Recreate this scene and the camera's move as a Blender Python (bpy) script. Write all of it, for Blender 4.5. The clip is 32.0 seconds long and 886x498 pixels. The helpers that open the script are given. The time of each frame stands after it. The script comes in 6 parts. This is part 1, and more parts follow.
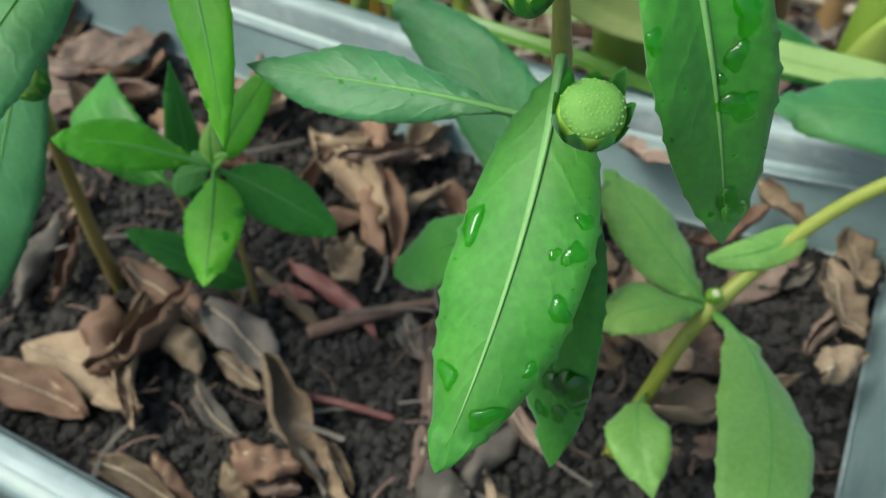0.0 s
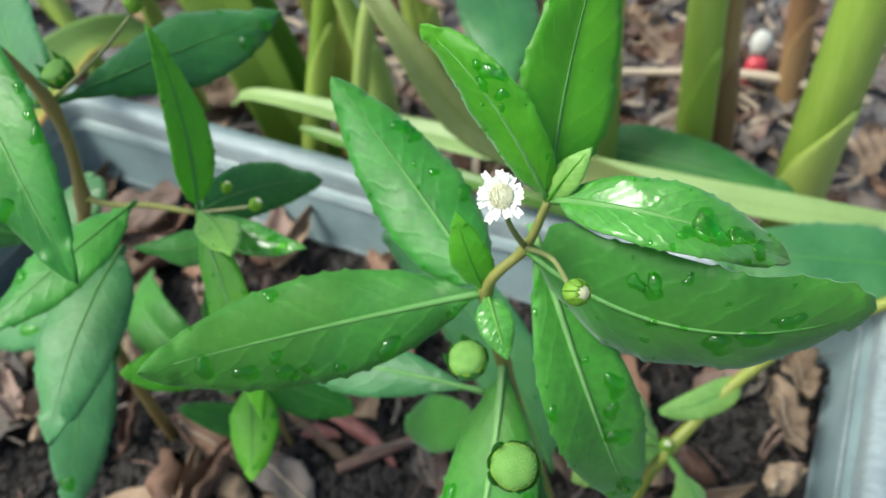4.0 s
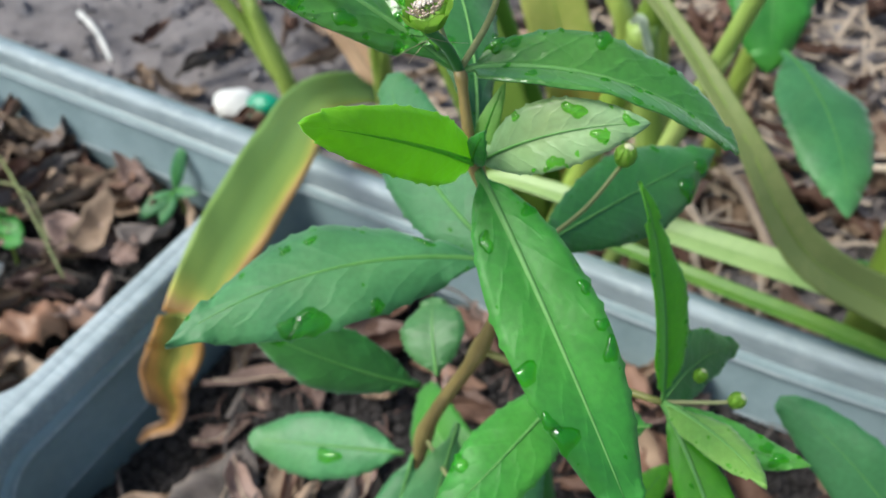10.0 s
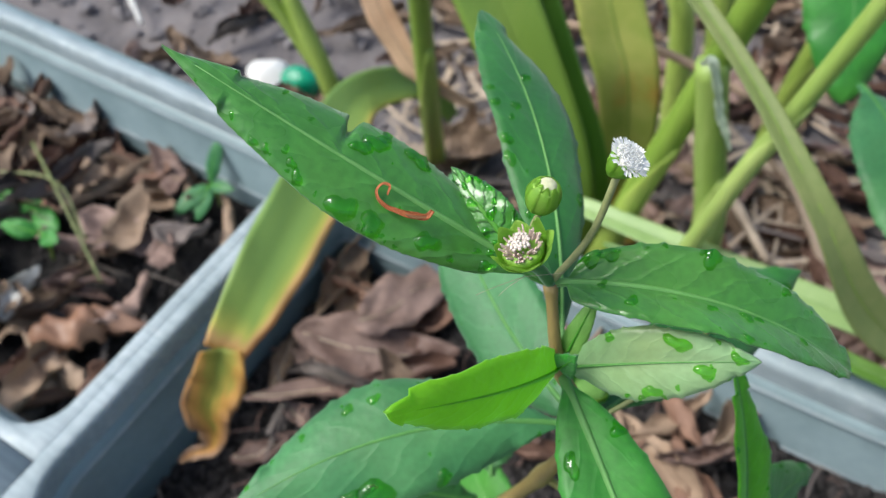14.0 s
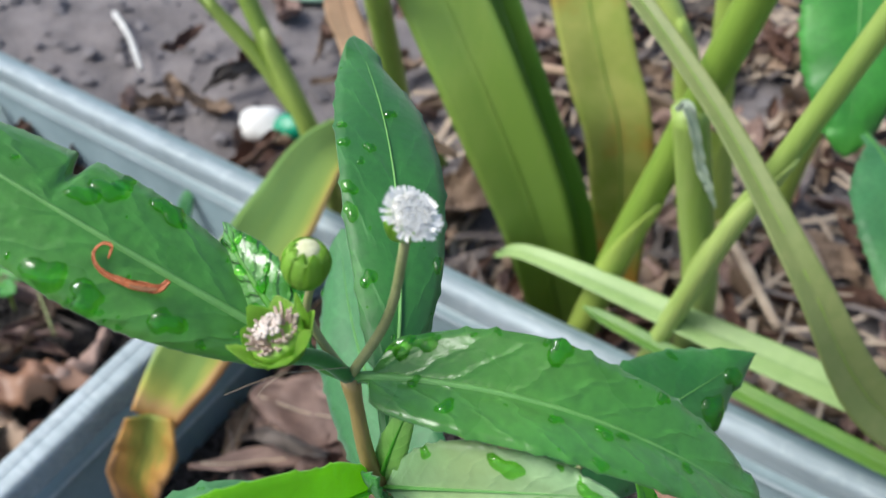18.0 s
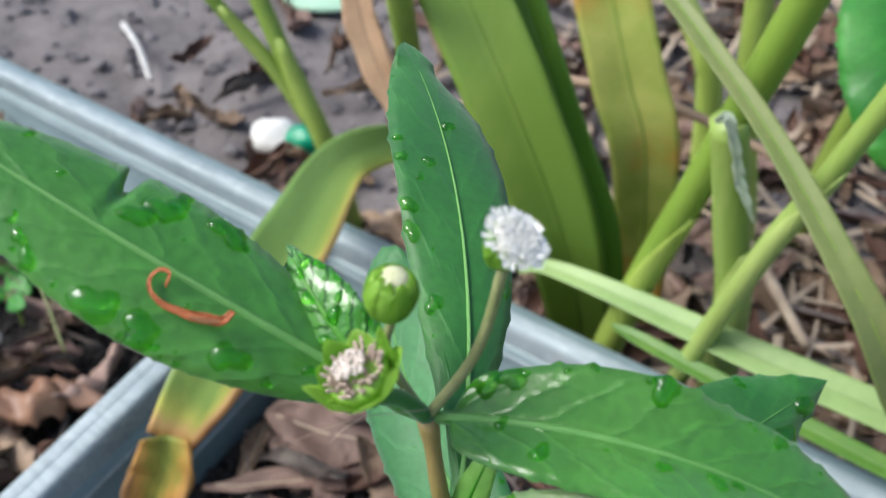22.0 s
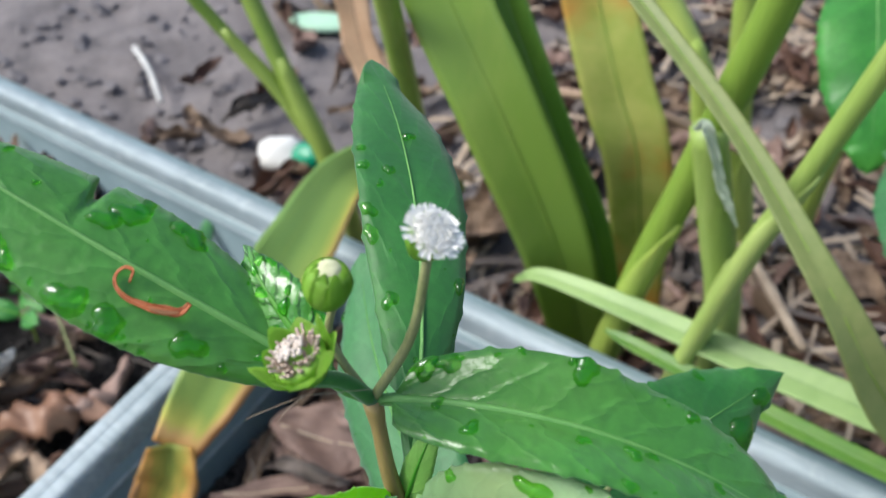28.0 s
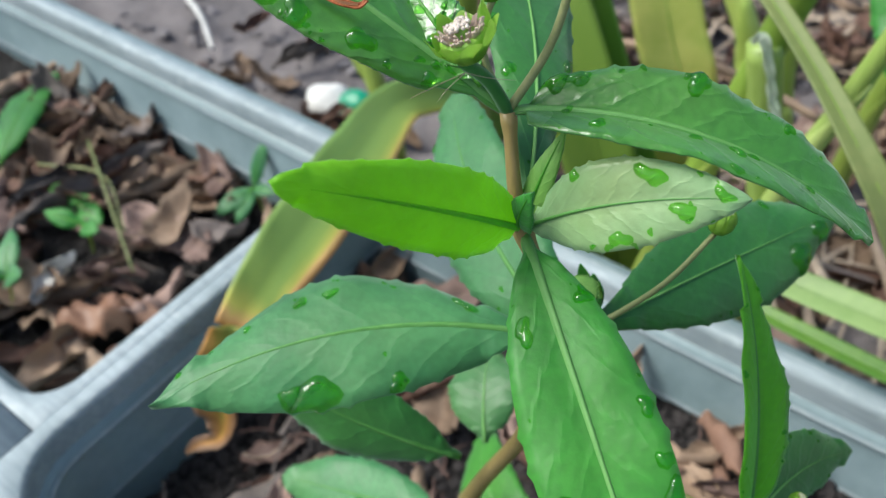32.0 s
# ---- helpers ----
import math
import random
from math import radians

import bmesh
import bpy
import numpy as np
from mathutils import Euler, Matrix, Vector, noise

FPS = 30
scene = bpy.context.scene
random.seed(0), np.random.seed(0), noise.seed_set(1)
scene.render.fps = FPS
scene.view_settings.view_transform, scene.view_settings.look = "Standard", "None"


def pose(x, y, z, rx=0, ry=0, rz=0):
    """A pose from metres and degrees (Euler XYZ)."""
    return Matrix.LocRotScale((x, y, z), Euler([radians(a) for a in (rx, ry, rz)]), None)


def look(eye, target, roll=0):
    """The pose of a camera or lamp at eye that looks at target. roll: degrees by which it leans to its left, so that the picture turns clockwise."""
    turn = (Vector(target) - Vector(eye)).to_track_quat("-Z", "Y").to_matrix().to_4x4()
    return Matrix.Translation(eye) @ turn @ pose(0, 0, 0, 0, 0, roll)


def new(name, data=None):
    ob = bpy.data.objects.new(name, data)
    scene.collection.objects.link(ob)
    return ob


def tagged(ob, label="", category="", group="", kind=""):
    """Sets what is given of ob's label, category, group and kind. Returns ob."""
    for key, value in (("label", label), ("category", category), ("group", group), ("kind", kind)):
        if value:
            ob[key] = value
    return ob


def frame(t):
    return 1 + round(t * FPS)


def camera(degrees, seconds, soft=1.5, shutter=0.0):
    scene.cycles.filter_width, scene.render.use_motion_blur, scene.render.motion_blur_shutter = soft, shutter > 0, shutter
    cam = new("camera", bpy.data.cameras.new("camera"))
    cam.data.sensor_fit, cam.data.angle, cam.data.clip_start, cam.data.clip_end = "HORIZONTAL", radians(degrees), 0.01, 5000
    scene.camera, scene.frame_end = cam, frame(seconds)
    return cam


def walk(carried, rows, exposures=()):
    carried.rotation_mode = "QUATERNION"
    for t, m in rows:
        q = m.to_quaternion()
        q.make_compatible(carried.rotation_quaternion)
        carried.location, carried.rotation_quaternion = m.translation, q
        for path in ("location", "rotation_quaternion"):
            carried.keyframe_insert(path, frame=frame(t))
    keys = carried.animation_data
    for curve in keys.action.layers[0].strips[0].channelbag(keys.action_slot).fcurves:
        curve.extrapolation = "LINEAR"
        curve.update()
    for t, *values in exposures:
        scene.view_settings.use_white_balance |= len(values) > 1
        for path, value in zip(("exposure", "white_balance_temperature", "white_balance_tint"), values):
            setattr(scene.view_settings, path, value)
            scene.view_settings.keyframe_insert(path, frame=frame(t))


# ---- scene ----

# ---- camera and its walk ----
cam = camera(55.0, 32.0, soft=1.3)
cam.data.dof.use_dof, cam.data.dof.focus_distance, cam.data.dof.aperture_fstop = True, 0.13, 26.0
ROWS = [
    (0.0, 0.0403, 0.0185, 0.2976, 46.12, -1.87, 7.08),
    (0.5, 0.0351, 0.0181, 0.3174, 45.86, -1.66, 6.63),
    (1.0, 0.0346, 0.0129, 0.3270, 48.91, -1.19, 6.86),
    (1.5, 0.0318, 0.0144, 0.3434, 49.78, -0.38, 6.49),
    (2.0, 0.0347, 0.0257, 0.3546, 49.72, 0.68, 6.85),
    (2.5, 0.0405, 0.0266, 0.3576, 49.74, 0.84, 6.61),
    (4.5, 0.0520, 0.0228, 0.3881, 45.39, 3.11, 4.24),
    (5.0, 0.0440, 0.0270, 0.3775, 45.60, 2.34, 4.92),
    (5.5, 0.0235, 0.0266, 0.3778, 46.48, 1.90, 6.58),
    (6.0, 0.0061, 0.0333, 0.3805, 47.76, 1.40, 8.05),
    (6.5, -0.0068, 0.0386, 0.3792, 47.62, 1.04, 9.00),
    (7.0, -0.0239, 0.0400, 0.3750, 47.60, 0.51, 9.97),
    (7.5, -0.0361, 0.0486, 0.3798, 48.41, 0.65, 10.14),
    (8.0, -0.0493, 0.0512, 0.3833, 48.39, 0.56, 10.13),
    (8.5, -0.0562, 0.0521, 0.3828, 48.13, 0.41, 10.46),
    (9.0, -0.0642, 0.0546, 0.3843, 47.48, 0.67, 10.50),
    (9.5, -0.0666, 0.0623, 0.3875, 47.53, 0.92, 9.94),
    (10.0, -0.0697, 0.0662, 0.3925, 47.65, 0.96, 9.74),
    (10.5, -0.0730, 0.0718, 0.4020, 46.42, 1.12, 9.08),
    (11.0, -0.0748, 0.0795, 0.4045, 46.60, 0.70, 8.29),
    (11.5, -0.0817, 0.0806, 0.4114, 46.84, -0.28, 8.32),
    (12.0, -0.0876, 0.0846, 0.4124, 46.27, -1.10, 7.92),
    (12.5, -0.0916, 0.0914, 0.4122, 45.30, -1.32, 9.54),
    (13.0, -0.0821, 0.1041, 0.4170, 45.85, -1.03, 10.25),
    (13.5, -0.0884, 0.1031, 0.4169, 44.11, -0.26, 11.43),
    (14.0, -0.0890, 0.1122, 0.4229, 41.82, 1.14, 11.75),
    (14.5, -0.0826, 0.1245, 0.4202, 43.31, 1.75, 12.70),
    (16.5, -0.0655, 0.1309, 0.4107, 45.74, 2.58, 15.39),
    (17.0, -0.0630, 0.1394, 0.4066, 45.72, 2.65, 15.25),
    (17.5, -0.0600, 0.1427, 0.4034, 45.78, 2.68, 14.84),
    (18.0, -0.0593, 0.1466, 0.3980, 45.38, 2.56, 14.56),
    (18.5, -0.0637, 0.1490, 0.3932, 45.17, 2.32, 14.55),
    (19.0, -0.0651, 0.1530, 0.3879, 45.09, 2.07, 14.20),
    (19.5, -0.0654, 0.1562, 0.3855, 45.17, 1.91, 13.95),
    (20.0, -0.0661, 0.1583, 0.3857, 45.18, 2.11, 13.59),
    (20.5, -0.0642, 0.1459, 0.3974, 46.02, 3.11, 14.73),
    (21.0, -0.0659, 0.1408, 0.4011, 46.43, 3.28, 15.47),
    (21.5, -0.0681, 0.1464, 0.3972, 46.28, 3.14, 14.98),
    (22.0, -0.0719, 0.1526, 0.3920, 46.16, 2.52, 14.64),
    (22.5, -0.0721, 0.1576, 0.3865, 45.94, 2.03, 14.29),
    (23.0, -0.0683, 0.1592, 0.3860, 46.02, 2.46, 13.85),
    (23.5, -0.0637, 0.1415, 0.4017, 46.81, 3.62, 15.27),
    (24.0, -0.0649, 0.1358, 0.4032, 47.24, 3.51, 15.89),
    (24.5, -0.0756, 0.1282, 0.4019, 47.21, 3.57, 16.67),
    (25.0, -0.0845, 0.1306, 0.4011, 47.16, 3.29, 16.86),
    (25.5, -0.0769, 0.1387, 0.3992, 47.05, 3.33, 15.94),
    (26.0, -0.0694, 0.1492, 0.3889, 46.70, 3.06, 14.67),
    (26.5, -0.0663, 0.1566, 0.3856, 46.52, 3.41, 13.91),
    (28.5, -0.0579, 0.1411, 0.4020, 47.71, 4.57, 15.30),
    (29.0, -0.0567, 0.1357, 0.4064, 48.22, 5.07, 15.79),
    (29.5, -0.0570, 0.1303, 0.4082, 48.48, 5.10, 16.30),
    (30.0, -0.0592, 0.1266, 0.4061, 48.53, 5.03, 16.57),
    (30.5, -0.0607, 0.1229, 0.4050, 48.41, 4.96, 16.87),
    (31.0, -0.0611, 0.1173, 0.3970, 48.80, 4.18, 17.14),
    (31.5, -0.0626, 0.1109, 0.3910, 48.47, 3.38, 17.40),
    (32.0, -0.0656, 0.1030, 0.3793, 47.53, 2.34, 17.81),
]
LIGHT = [(0.0, 1.03, 6650, -8), (1.0, 1.13, 6600, -10), (2.0, 1.17, 6550, -2), (5.0, 1.14, 6500, -1), (7.0, 1.09, 6450, 1), (9.0, 1.09, 6400, 3), (14.0, 1.07, 6320, 7), (17.0, 1.12, 6300, 8), (31.0, 1.11, 6300, 8), (32.0, 1.08, 6330, 5)]
walk(cam, [(t, pose(x, y, z, rx, ry, rz)) for t, x, y, z, rx, ry, rz in ROWS], LIGHT)

# ---- light: an overcast day, bright open sky ----
world = bpy.data.worlds.new("sky")
scene.world = world
world.use_nodes = True
wn = world.node_tree
sky = wn.nodes.new("ShaderNodeTexSky")
sky.sky_type, sky.sun_disc = "NISHITA", False
sky.sun_elevation, sky.sun_rotation = radians(54), radians(252)
sky.air_density, sky.dust_density, sky.ozone_density = 1.0, 4.0, 1.0
wn.links.new(sky.outputs[0], wn.nodes["Background"].inputs[0])
wn.nodes["Background"].inputs[1].default_value = 0.1
sun = new("sun", bpy.data.lights.new("sun", "SUN"))
sun.data.energy, sun.data.angle, sun.data.color = 1.5, radians(26), (1.0, 0.99, 0.96)
sun.matrix_world = look((-0.95, -0.3, 1.35), (0, 0, 0))


# ---- materials ----
def mat(name, build):
    m = bpy.data.materials.new(name)
    m.use_nodes = True
    nt = m.node_tree
    b = nt.nodes["Principled BSDF"]
    build(nt, b)
    return m


def node(nt, kind, **kw):
    n = nt.nodes.new("ShaderNode" + kind)
    for k, v in kw.items():
        n.inputs[k.replace("_", " ")].default_value = v
    return n


def ramp(nt, src, stops):
    r = nt.nodes.new("ShaderNodeValToRGB")
    e = r.color_ramp.elements
    while len(e) < len(stops):
        e.new(0.5)
    for i, (p, c) in enumerate(stops):
        e[i].position, e[i].color = p, (*c, 1)
    nt.links.new(src, r.inputs[0])
    return r.outputs[0]


def mixc(nt, fac, a, b, mode="MIX"):
    m = nt.nodes.new("ShaderNodeMix")
    m.data_type, m.blend_type = "RGBA", mode
    for sock, v in ((m.inputs[0], fac), (m.inputs[6], a), (m.inputs[7], b)):
        if isinstance(v, (int, float)):
            sock.default_value = v
        elif isinstance(v, tuple):
            sock.default_value = (*v, 1)
        else:
            nt.links.new(v, sock)
    return m.outputs[2]


def math_node(nt, op, a, b=None):
    m = nt.nodes.new("ShaderNodeMath")
    m.operation = op
    for sock, v in ((m.inputs[0], a), (m.inputs[1], b)):
        if v is None:
            continue
        if isinstance(v, (int, float)):
            sock.default_value = v
        else:
            nt.links.new(v, sock)
    return m.outputs[0]


def noise_tex(nt, scale, detail=4.0, coord=None, distortion=0.0):
    n = node(nt, "TexNoise", Scale=scale, Detail=detail, Distortion=distortion)
    if coord is not None:
        nt.links.new(coord, n.inputs["Vector"])
    return n.outputs["Fac"]


def obj_coord(nt):
    return nt.nodes.new("ShaderNodeTexCoord").outputs["Object"]


def bump(nt, b, height, strength, dist):
    n = node(nt, "Bump", Strength=strength, Distance=dist)
    nt.links.new(height, n.inputs["Height"])
    nt.links.new(n.outputs[0], b.inputs["Normal"])


def translucent(nt, b, color, amount):
    out = nt.nodes["Material Output"]
    t = nt.nodes.new("ShaderNodeBsdfTranslucent")
    mx = nt.nodes.new("ShaderNodeMixShader")
    mx.inputs[0].default_value = amount
    if isinstance(color, tuple):
        t.inputs[0].default_value = (*color, 1)
    else:
        nt.links.new(color, t.inputs[0])
    nt.links.new(b.outputs[0], mx.inputs[1])
    nt.links.new(t.outputs[0], mx.inputs[2])
    nt.links.new(mx.outputs[0], out.inputs[0])


def leaf_material(name, dark, light, rough=0.47, glow=0.24, glow_color=None, vein=0.2, relief=0.3, film=0.0):
    def build(nt, b):
        uv = nt.nodes.new("ShaderNodeUVMap")
        sep = nt.nodes.new("ShaderNodeSeparateXYZ")
        nt.links.new(uv.outputs[0], sep.inputs[0])
        u, v = sep.outputs[0], sep.outputs[1]
        av = math_node(nt, "ABSOLUTE", math_node(nt, "SUBTRACT", v, 0.5))
        # side veins sweep forward from the midrib
        wob = noise_tex(nt, 6.0, 2.0, uv.outputs[0])
        ph = math_node(nt, "SUBTRACT", math_node(nt, "MULTIPLY", u, 9.0), math_node(nt, "MULTIPLY", av, 3.4))
        ph = math_node(nt, "ADD", ph, math_node(nt, "MULTIPLY", wob, 0.9))
        saw = math_node(nt, "ABSOLUTE", math_node(nt, "SUBTRACT", math_node(nt, "FRACT", ph), 0.5))
        vein_line = math_node(nt, "SMOOTH_MIN", math_node(nt, "MULTIPLY", saw, 6.0), 1.0)
        coord = obj_coord(nt)
        big = noise_tex(nt, 55.0, 3.0, coord)
        fine = noise_tex(nt, 620.0, 4.0, coord)
        rnd = nt.nodes.new("ShaderNodeObjectInfo").outputs["Random"]
        fac = math_node(nt, "ADD", math_node(nt, "MULTIPLY", big, 0.75), math_node(nt, "MULTIPLY", rnd, 0.35))
        col = ramp(nt, fac, [(0.29, dark), (0.75, light)])
        col = mixc(nt, math_node(nt, "MULTIPLY", math_node(nt, "SUBTRACT", 1.0, vein_line), vein * 0.5), col, tuple(min(1.0, c * 1.6 + 0.02) for c in light))
        col = mixc(nt, math_node(nt, "MULTIPLY", ramp(nt, fine, [(0.36, (0, 0, 0)), (0.66, (1, 1, 1))]), 0.32), col, tuple(c * 0.55 for c in dark))
        yellow = ramp(nt, noise_tex(nt, 24.0, 2.0, coord), [(0.5, (0, 0, 0)), (0.8, (1, 1, 1))])
        col = mixc(nt, math_node(nt, "MULTIPLY", yellow, 0.35), col, (light[0] * 2.2, light[1] * 1.15, light[2] * 0.8))
        nt.links.new(col, b.inputs["Base Color"])
        rr = math_node(nt, "ADD", rough - 0.16, math_node(nt, "MULTIPLY", big, 0.34))
        nt.links.new(rr, b.inputs["Roughness"])
        b.inputs["Specular IOR Level"].default_value = 0.52
        b.inputs["Sheen Weight"].default_value = 0.3
        b.inputs["Sheen Roughness"].default_value = 0.45
        b.inputs["Coat Weight"].default_value = film
        b.inputs["Coat Roughness"].default_value = 0.12
        b.inputs["Sheen Tint"].default_value = (0.75, 0.95, 0.85, 1)
        mid = noise_tex(nt, 170.0, 2.0, coord)
        h = math_node(nt, "ADD", math_node(nt, "MULTIPLY", vein_line, 0.5), math_node(nt, "ADD", math_node(nt, "MULTIPLY", fine, 0.7), math_node(nt, "MULTIPLY", mid, 0.6)))
        bump(nt, b, h, relief, 0.0005)
        translucent(nt, b, glow_color or tuple(min(1, c * 1.7) for c in light), glow)
    return mat(name, build)


M_LEAF = leaf_material("leaf_green", (0.017, 0.145, 0.016), (0.056, 0.32, 0.034))
M_LEAF_BLUE = leaf_material("leaf_blue_green", (0.028, 0.145, 0.042), (0.068, 0.265, 0.085), rough=0.5, glow=0.14, vein=0.12)
M_LEAF_BRIGHT = leaf_material("leaf_bright", (0.045, 0.25, 0.006), (0.125, 0.43, 0.014), glow=0.38, glow_color=(0.36, 0.85, 0.03))
M_LEAF_WET = leaf_material("leaf_wet", (0.045, 0.21, 0.025), (0.095, 0.36, 0.045), rough=0.18, glow=0.18, relief=0.5, film=0.5)
M_LEAF_GLAZED = leaf_material("leaf_glazed", (0.045, 0.21, 0.025), (0.095, 0.36, 0.045), rough=0.2, glow=0.18, relief=1.5, film=0.65)
M_LEAF_YOUNG = leaf_material("leaf_young", (0.15, 0.36, 0.06), (0.28, 0.53, 0.12), glow=0.3)
M_LEAF_FRESH = leaf_material("leaf_fresh", (0.019, 0.135, 0.012), (0.064, 0.30, 0.026), rough=0.55, glow=0.24)
# Reflected sky is painted in here as a whitish green base colour.
M_LEAF_PAINTED_SHEEN = leaf_material("leaf_painted_sheen", (0.20, 0.37, 0.16), (0.33, 0.53, 0.27), rough=0.34, glow=0.18, vein=0.08)
M_LEAF_SHEEN = leaf_material("leaf_sheen", (0.024, 0.125, 0.016), (0.075, 0.28, 0.042), rough=0.28, relief=0.5, film=0.25)
M_LEAF_LIME = leaf_material("leaf_lime", (0.13, 0.30, 0.05), (0.24, 0.45, 0.11), rough=0.5, glow=0.25)
# Translucent leaf whose brightened base colour imitates sky light shining through.
M_LEAF_PAINTED_LIT = leaf_material("leaf_painted_lit_through", (0.13, 0.40, 0.006), (0.25, 0.56, 0.012), glow=0.5, glow_color=(0.5, 0.95, 0.03), vein=0.06)
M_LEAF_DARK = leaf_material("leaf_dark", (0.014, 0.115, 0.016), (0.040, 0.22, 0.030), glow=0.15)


def plain(name, c1, c2, scale, rough, relief=0.2, dist=0.001, glow=0.0, stretch=None, spec=0.5):
    def build(nt, b):
        coord = obj_coord(nt)
        if stretch:
            mp = nt.nodes.new("ShaderNodeMapping")
            mp.inputs["Scale"].default_value = stretch
            nt.links.new(coord, mp.inputs[0])
            coord = mp.outputs[0]
        big = noise_tex(nt, scale, 5.0, coord)
        fine = noise_tex(nt, scale * 9, 3.0, coord)
        rnd = nt.nodes.new("ShaderNodeObjectInfo").outputs["Random"]
        fac = math_node(nt, "ADD", math_node(nt, "MULTIPLY", big, 0.7), math_node(nt, "ADD", math_node(nt, "MULTIPLY", fine, 0.3), math_node(nt, "MULTIPLY", math_node(nt, "SUBTRACT", rnd, 0.5), 0.5)))
        col = ramp(nt, fac, [(0.3, c1), (0.72, c2)])
        nt.links.new(col, b.inputs["Base Color"])
        nt.links.new(math_node(nt, "ADD", rough - 0.1, math_node(nt, "MULTIPLY", fine, 0.2)), b.inputs["Roughness"])
        b.inputs["Specular IOR Level"].default_value = spec
        bump(nt, b, math_node(nt, "ADD", big, math_node(nt, "MULTIPLY", fine, 0.4)), relief, dist)
        if glow:
            translucent(nt, b, tuple(min(1, c * 1.5) for c in c2), glow)
    return mat(name, build)


M_RIB = plain("midrib_pale", (0.075, 0.26, 0.045), (0.15, 0.37, 0.095), 300, 0.55, glow=0.2)
M_RIB_WHITE = plain("midrib_whitish", (0.12, 0.32, 0.08), (0.22, 0.44, 0.15), 300, 0.5, glow=0.2)
M_RIB_DIM = plain("midrib_green", (0.10, 0.36, 0.04), (0.17, 0.44, 0.06), 300, 0.4, glow=0.45)
M_STEM = plain("stem_olive", (0.24, 0.18, 0.06), (0.41, 0.33, 0.13), 120, 0.4, 0.3, stretch=(1, 1, 0.3))
M_STEM_RED = plain("stem_reddish", (0.15, 0.17, 0.04), (0.27, 0.26, 0.07), 160, 0.4, 0.3, stretch=(1, 1, 0.3))
M_STEM_YEL = plain("stem_yellow_green", (0.17, 0.21, 0.02), (0.27, 0.30, 0.05), 120, 0.4, 0.3)
M_STALK = plain("flower_stalk", (0.17, 0.20, 0.07), (0.31, 0.32, 0.15), 200, 0.6)
M_CALYX = plain("calyx_green", (0.23, 0.44, 0.05), (0.38, 0.60, 0.11), 260, 0.45, glow=0.3)
M_SEED = plain("seed_head_green", (0.10, 0.25, 0.04), (0.17, 0.34, 0.07), 400, 0.75)
M_PETAL = plain("petal_white", (0.84, 0.83, 0.78), (0.92, 0.91, 0.86), 500, 0.5, glow=0.12)
M_DISC = plain("disc_cream", (0.55, 0.54, 0.44), (0.74, 0.73, 0.64), 900, 0.6)
M_BUD_TIP = plain("bud_tip_cream", (0.42, 0.43, 0.22), (0.64, 0.65, 0.42), 900, 0.6)
M_SPENT = plain("spent_floret", (0.50, 0.42, 0.36), (0.76, 0.69, 0.62), 900, 0.7)
M_OLD = plain("old_floret_brown", (0.36, 0.26, 0.20), (0.60, 0.49, 0.42), 700, 0.8)
M_DRY = plain("dry_fragment", (0.30, 0.08, 0.02), (0.55, 0.20, 0.06), 300, 0.6, 0.5)
M_DEAD_A = plain("dead_leaf_tan", (0.12, 0.080, 0.052), (0.32, 0.225, 0.155), 60, 0.75, 0.5, 0.001)
M_DEAD_B = plain("dead_leaf_brown", (0.09, 0.045, 0.03), (0.22, 0.125, 0.085), 60, 0.75, 0.5, 0.001)
M_DEAD_C = plain("dead_leaf_pink", (0.13, 0.08, 0.065), (0.30, 0.205, 0.17), 60, 0.7, 0.5, 0.001)
M_DEAD_D = plain("dead_leaf_grey", (0.075, 0.063, 0.056), (0.19, 0.155, 0.14), 60, 0.75, 0.5, 0.001)
M_DEAD_YELLOW = plain("dead_leaf_yellow", (0.40, 0.24, 0.02), (0.60, 0.40, 0.06), 60, 0.6, 0.4, 0.001, glow=0.2)
M_DEAD_RED = plain("dead_leaf_red", (0.14, 0.045, 0.04), (0.30, 0.12, 0.11), 60, 0.6, 0.5, 0.001)
M_STRAW = plain("straw", (0.25, 0.19, 0.14), (0.50, 0.41, 0.31), 90, 0.75, 0.4)
M_TWIG = plain("twig", (0.08, 0.045, 0.035), (0.17, 0.10, 0.08), 120, 0.75, 0.6)
M_TWIG_RED = plain("twig_red", (0.14, 0.05, 0.05), (0.26, 0.11, 0.10), 120, 0.65, 0.6)
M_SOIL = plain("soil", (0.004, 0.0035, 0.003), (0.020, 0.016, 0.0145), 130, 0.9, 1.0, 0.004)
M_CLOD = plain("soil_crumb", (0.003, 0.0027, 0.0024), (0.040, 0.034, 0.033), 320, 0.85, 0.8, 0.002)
M_GROUND = plain("garden_ground", (0.055, 0.048, 0.048), (0.18, 0.162, 0.162), 22, 0.9, 1.0, 0.006)
M_TORN = plain("torn_cane", (0.50, 0.58, 0.45), (0.76, 0.79, 0.70), 150, 0.35, 0.4)
M_STONE = plain("grey_stone", (0.13, 0.12, 0.125), (0.30, 0.28, 0.29), 40, 0.85, 0.7, 0.003)
M_WHITE = plain("white_shell", (0.5, 0.5, 0.48), (0.75, 0.75, 0.72), 60, 0.6)
M_SHELL_BR = plain("shell_brown", (0.20, 0.10, 0.06), (0.36, 0.20, 0.12), 60, 0.5)
M_GREEN_PL = plain("green_plastic", (0.0, 0.22, 0.11), (0.005, 0.30, 0.16), 60, 0.4)
M_RED_PL = plain("red_plastic", (0.45, 0.04, 0.06), (0.6, 0.08, 0.10), 60, 0.4)
M_CANE = plain("cane_stem", (0.22, 0.35, 0.045), (0.40, 0.51, 0.12), 45, 0.42, 0.4, stretch=(1, 1, 0.15))
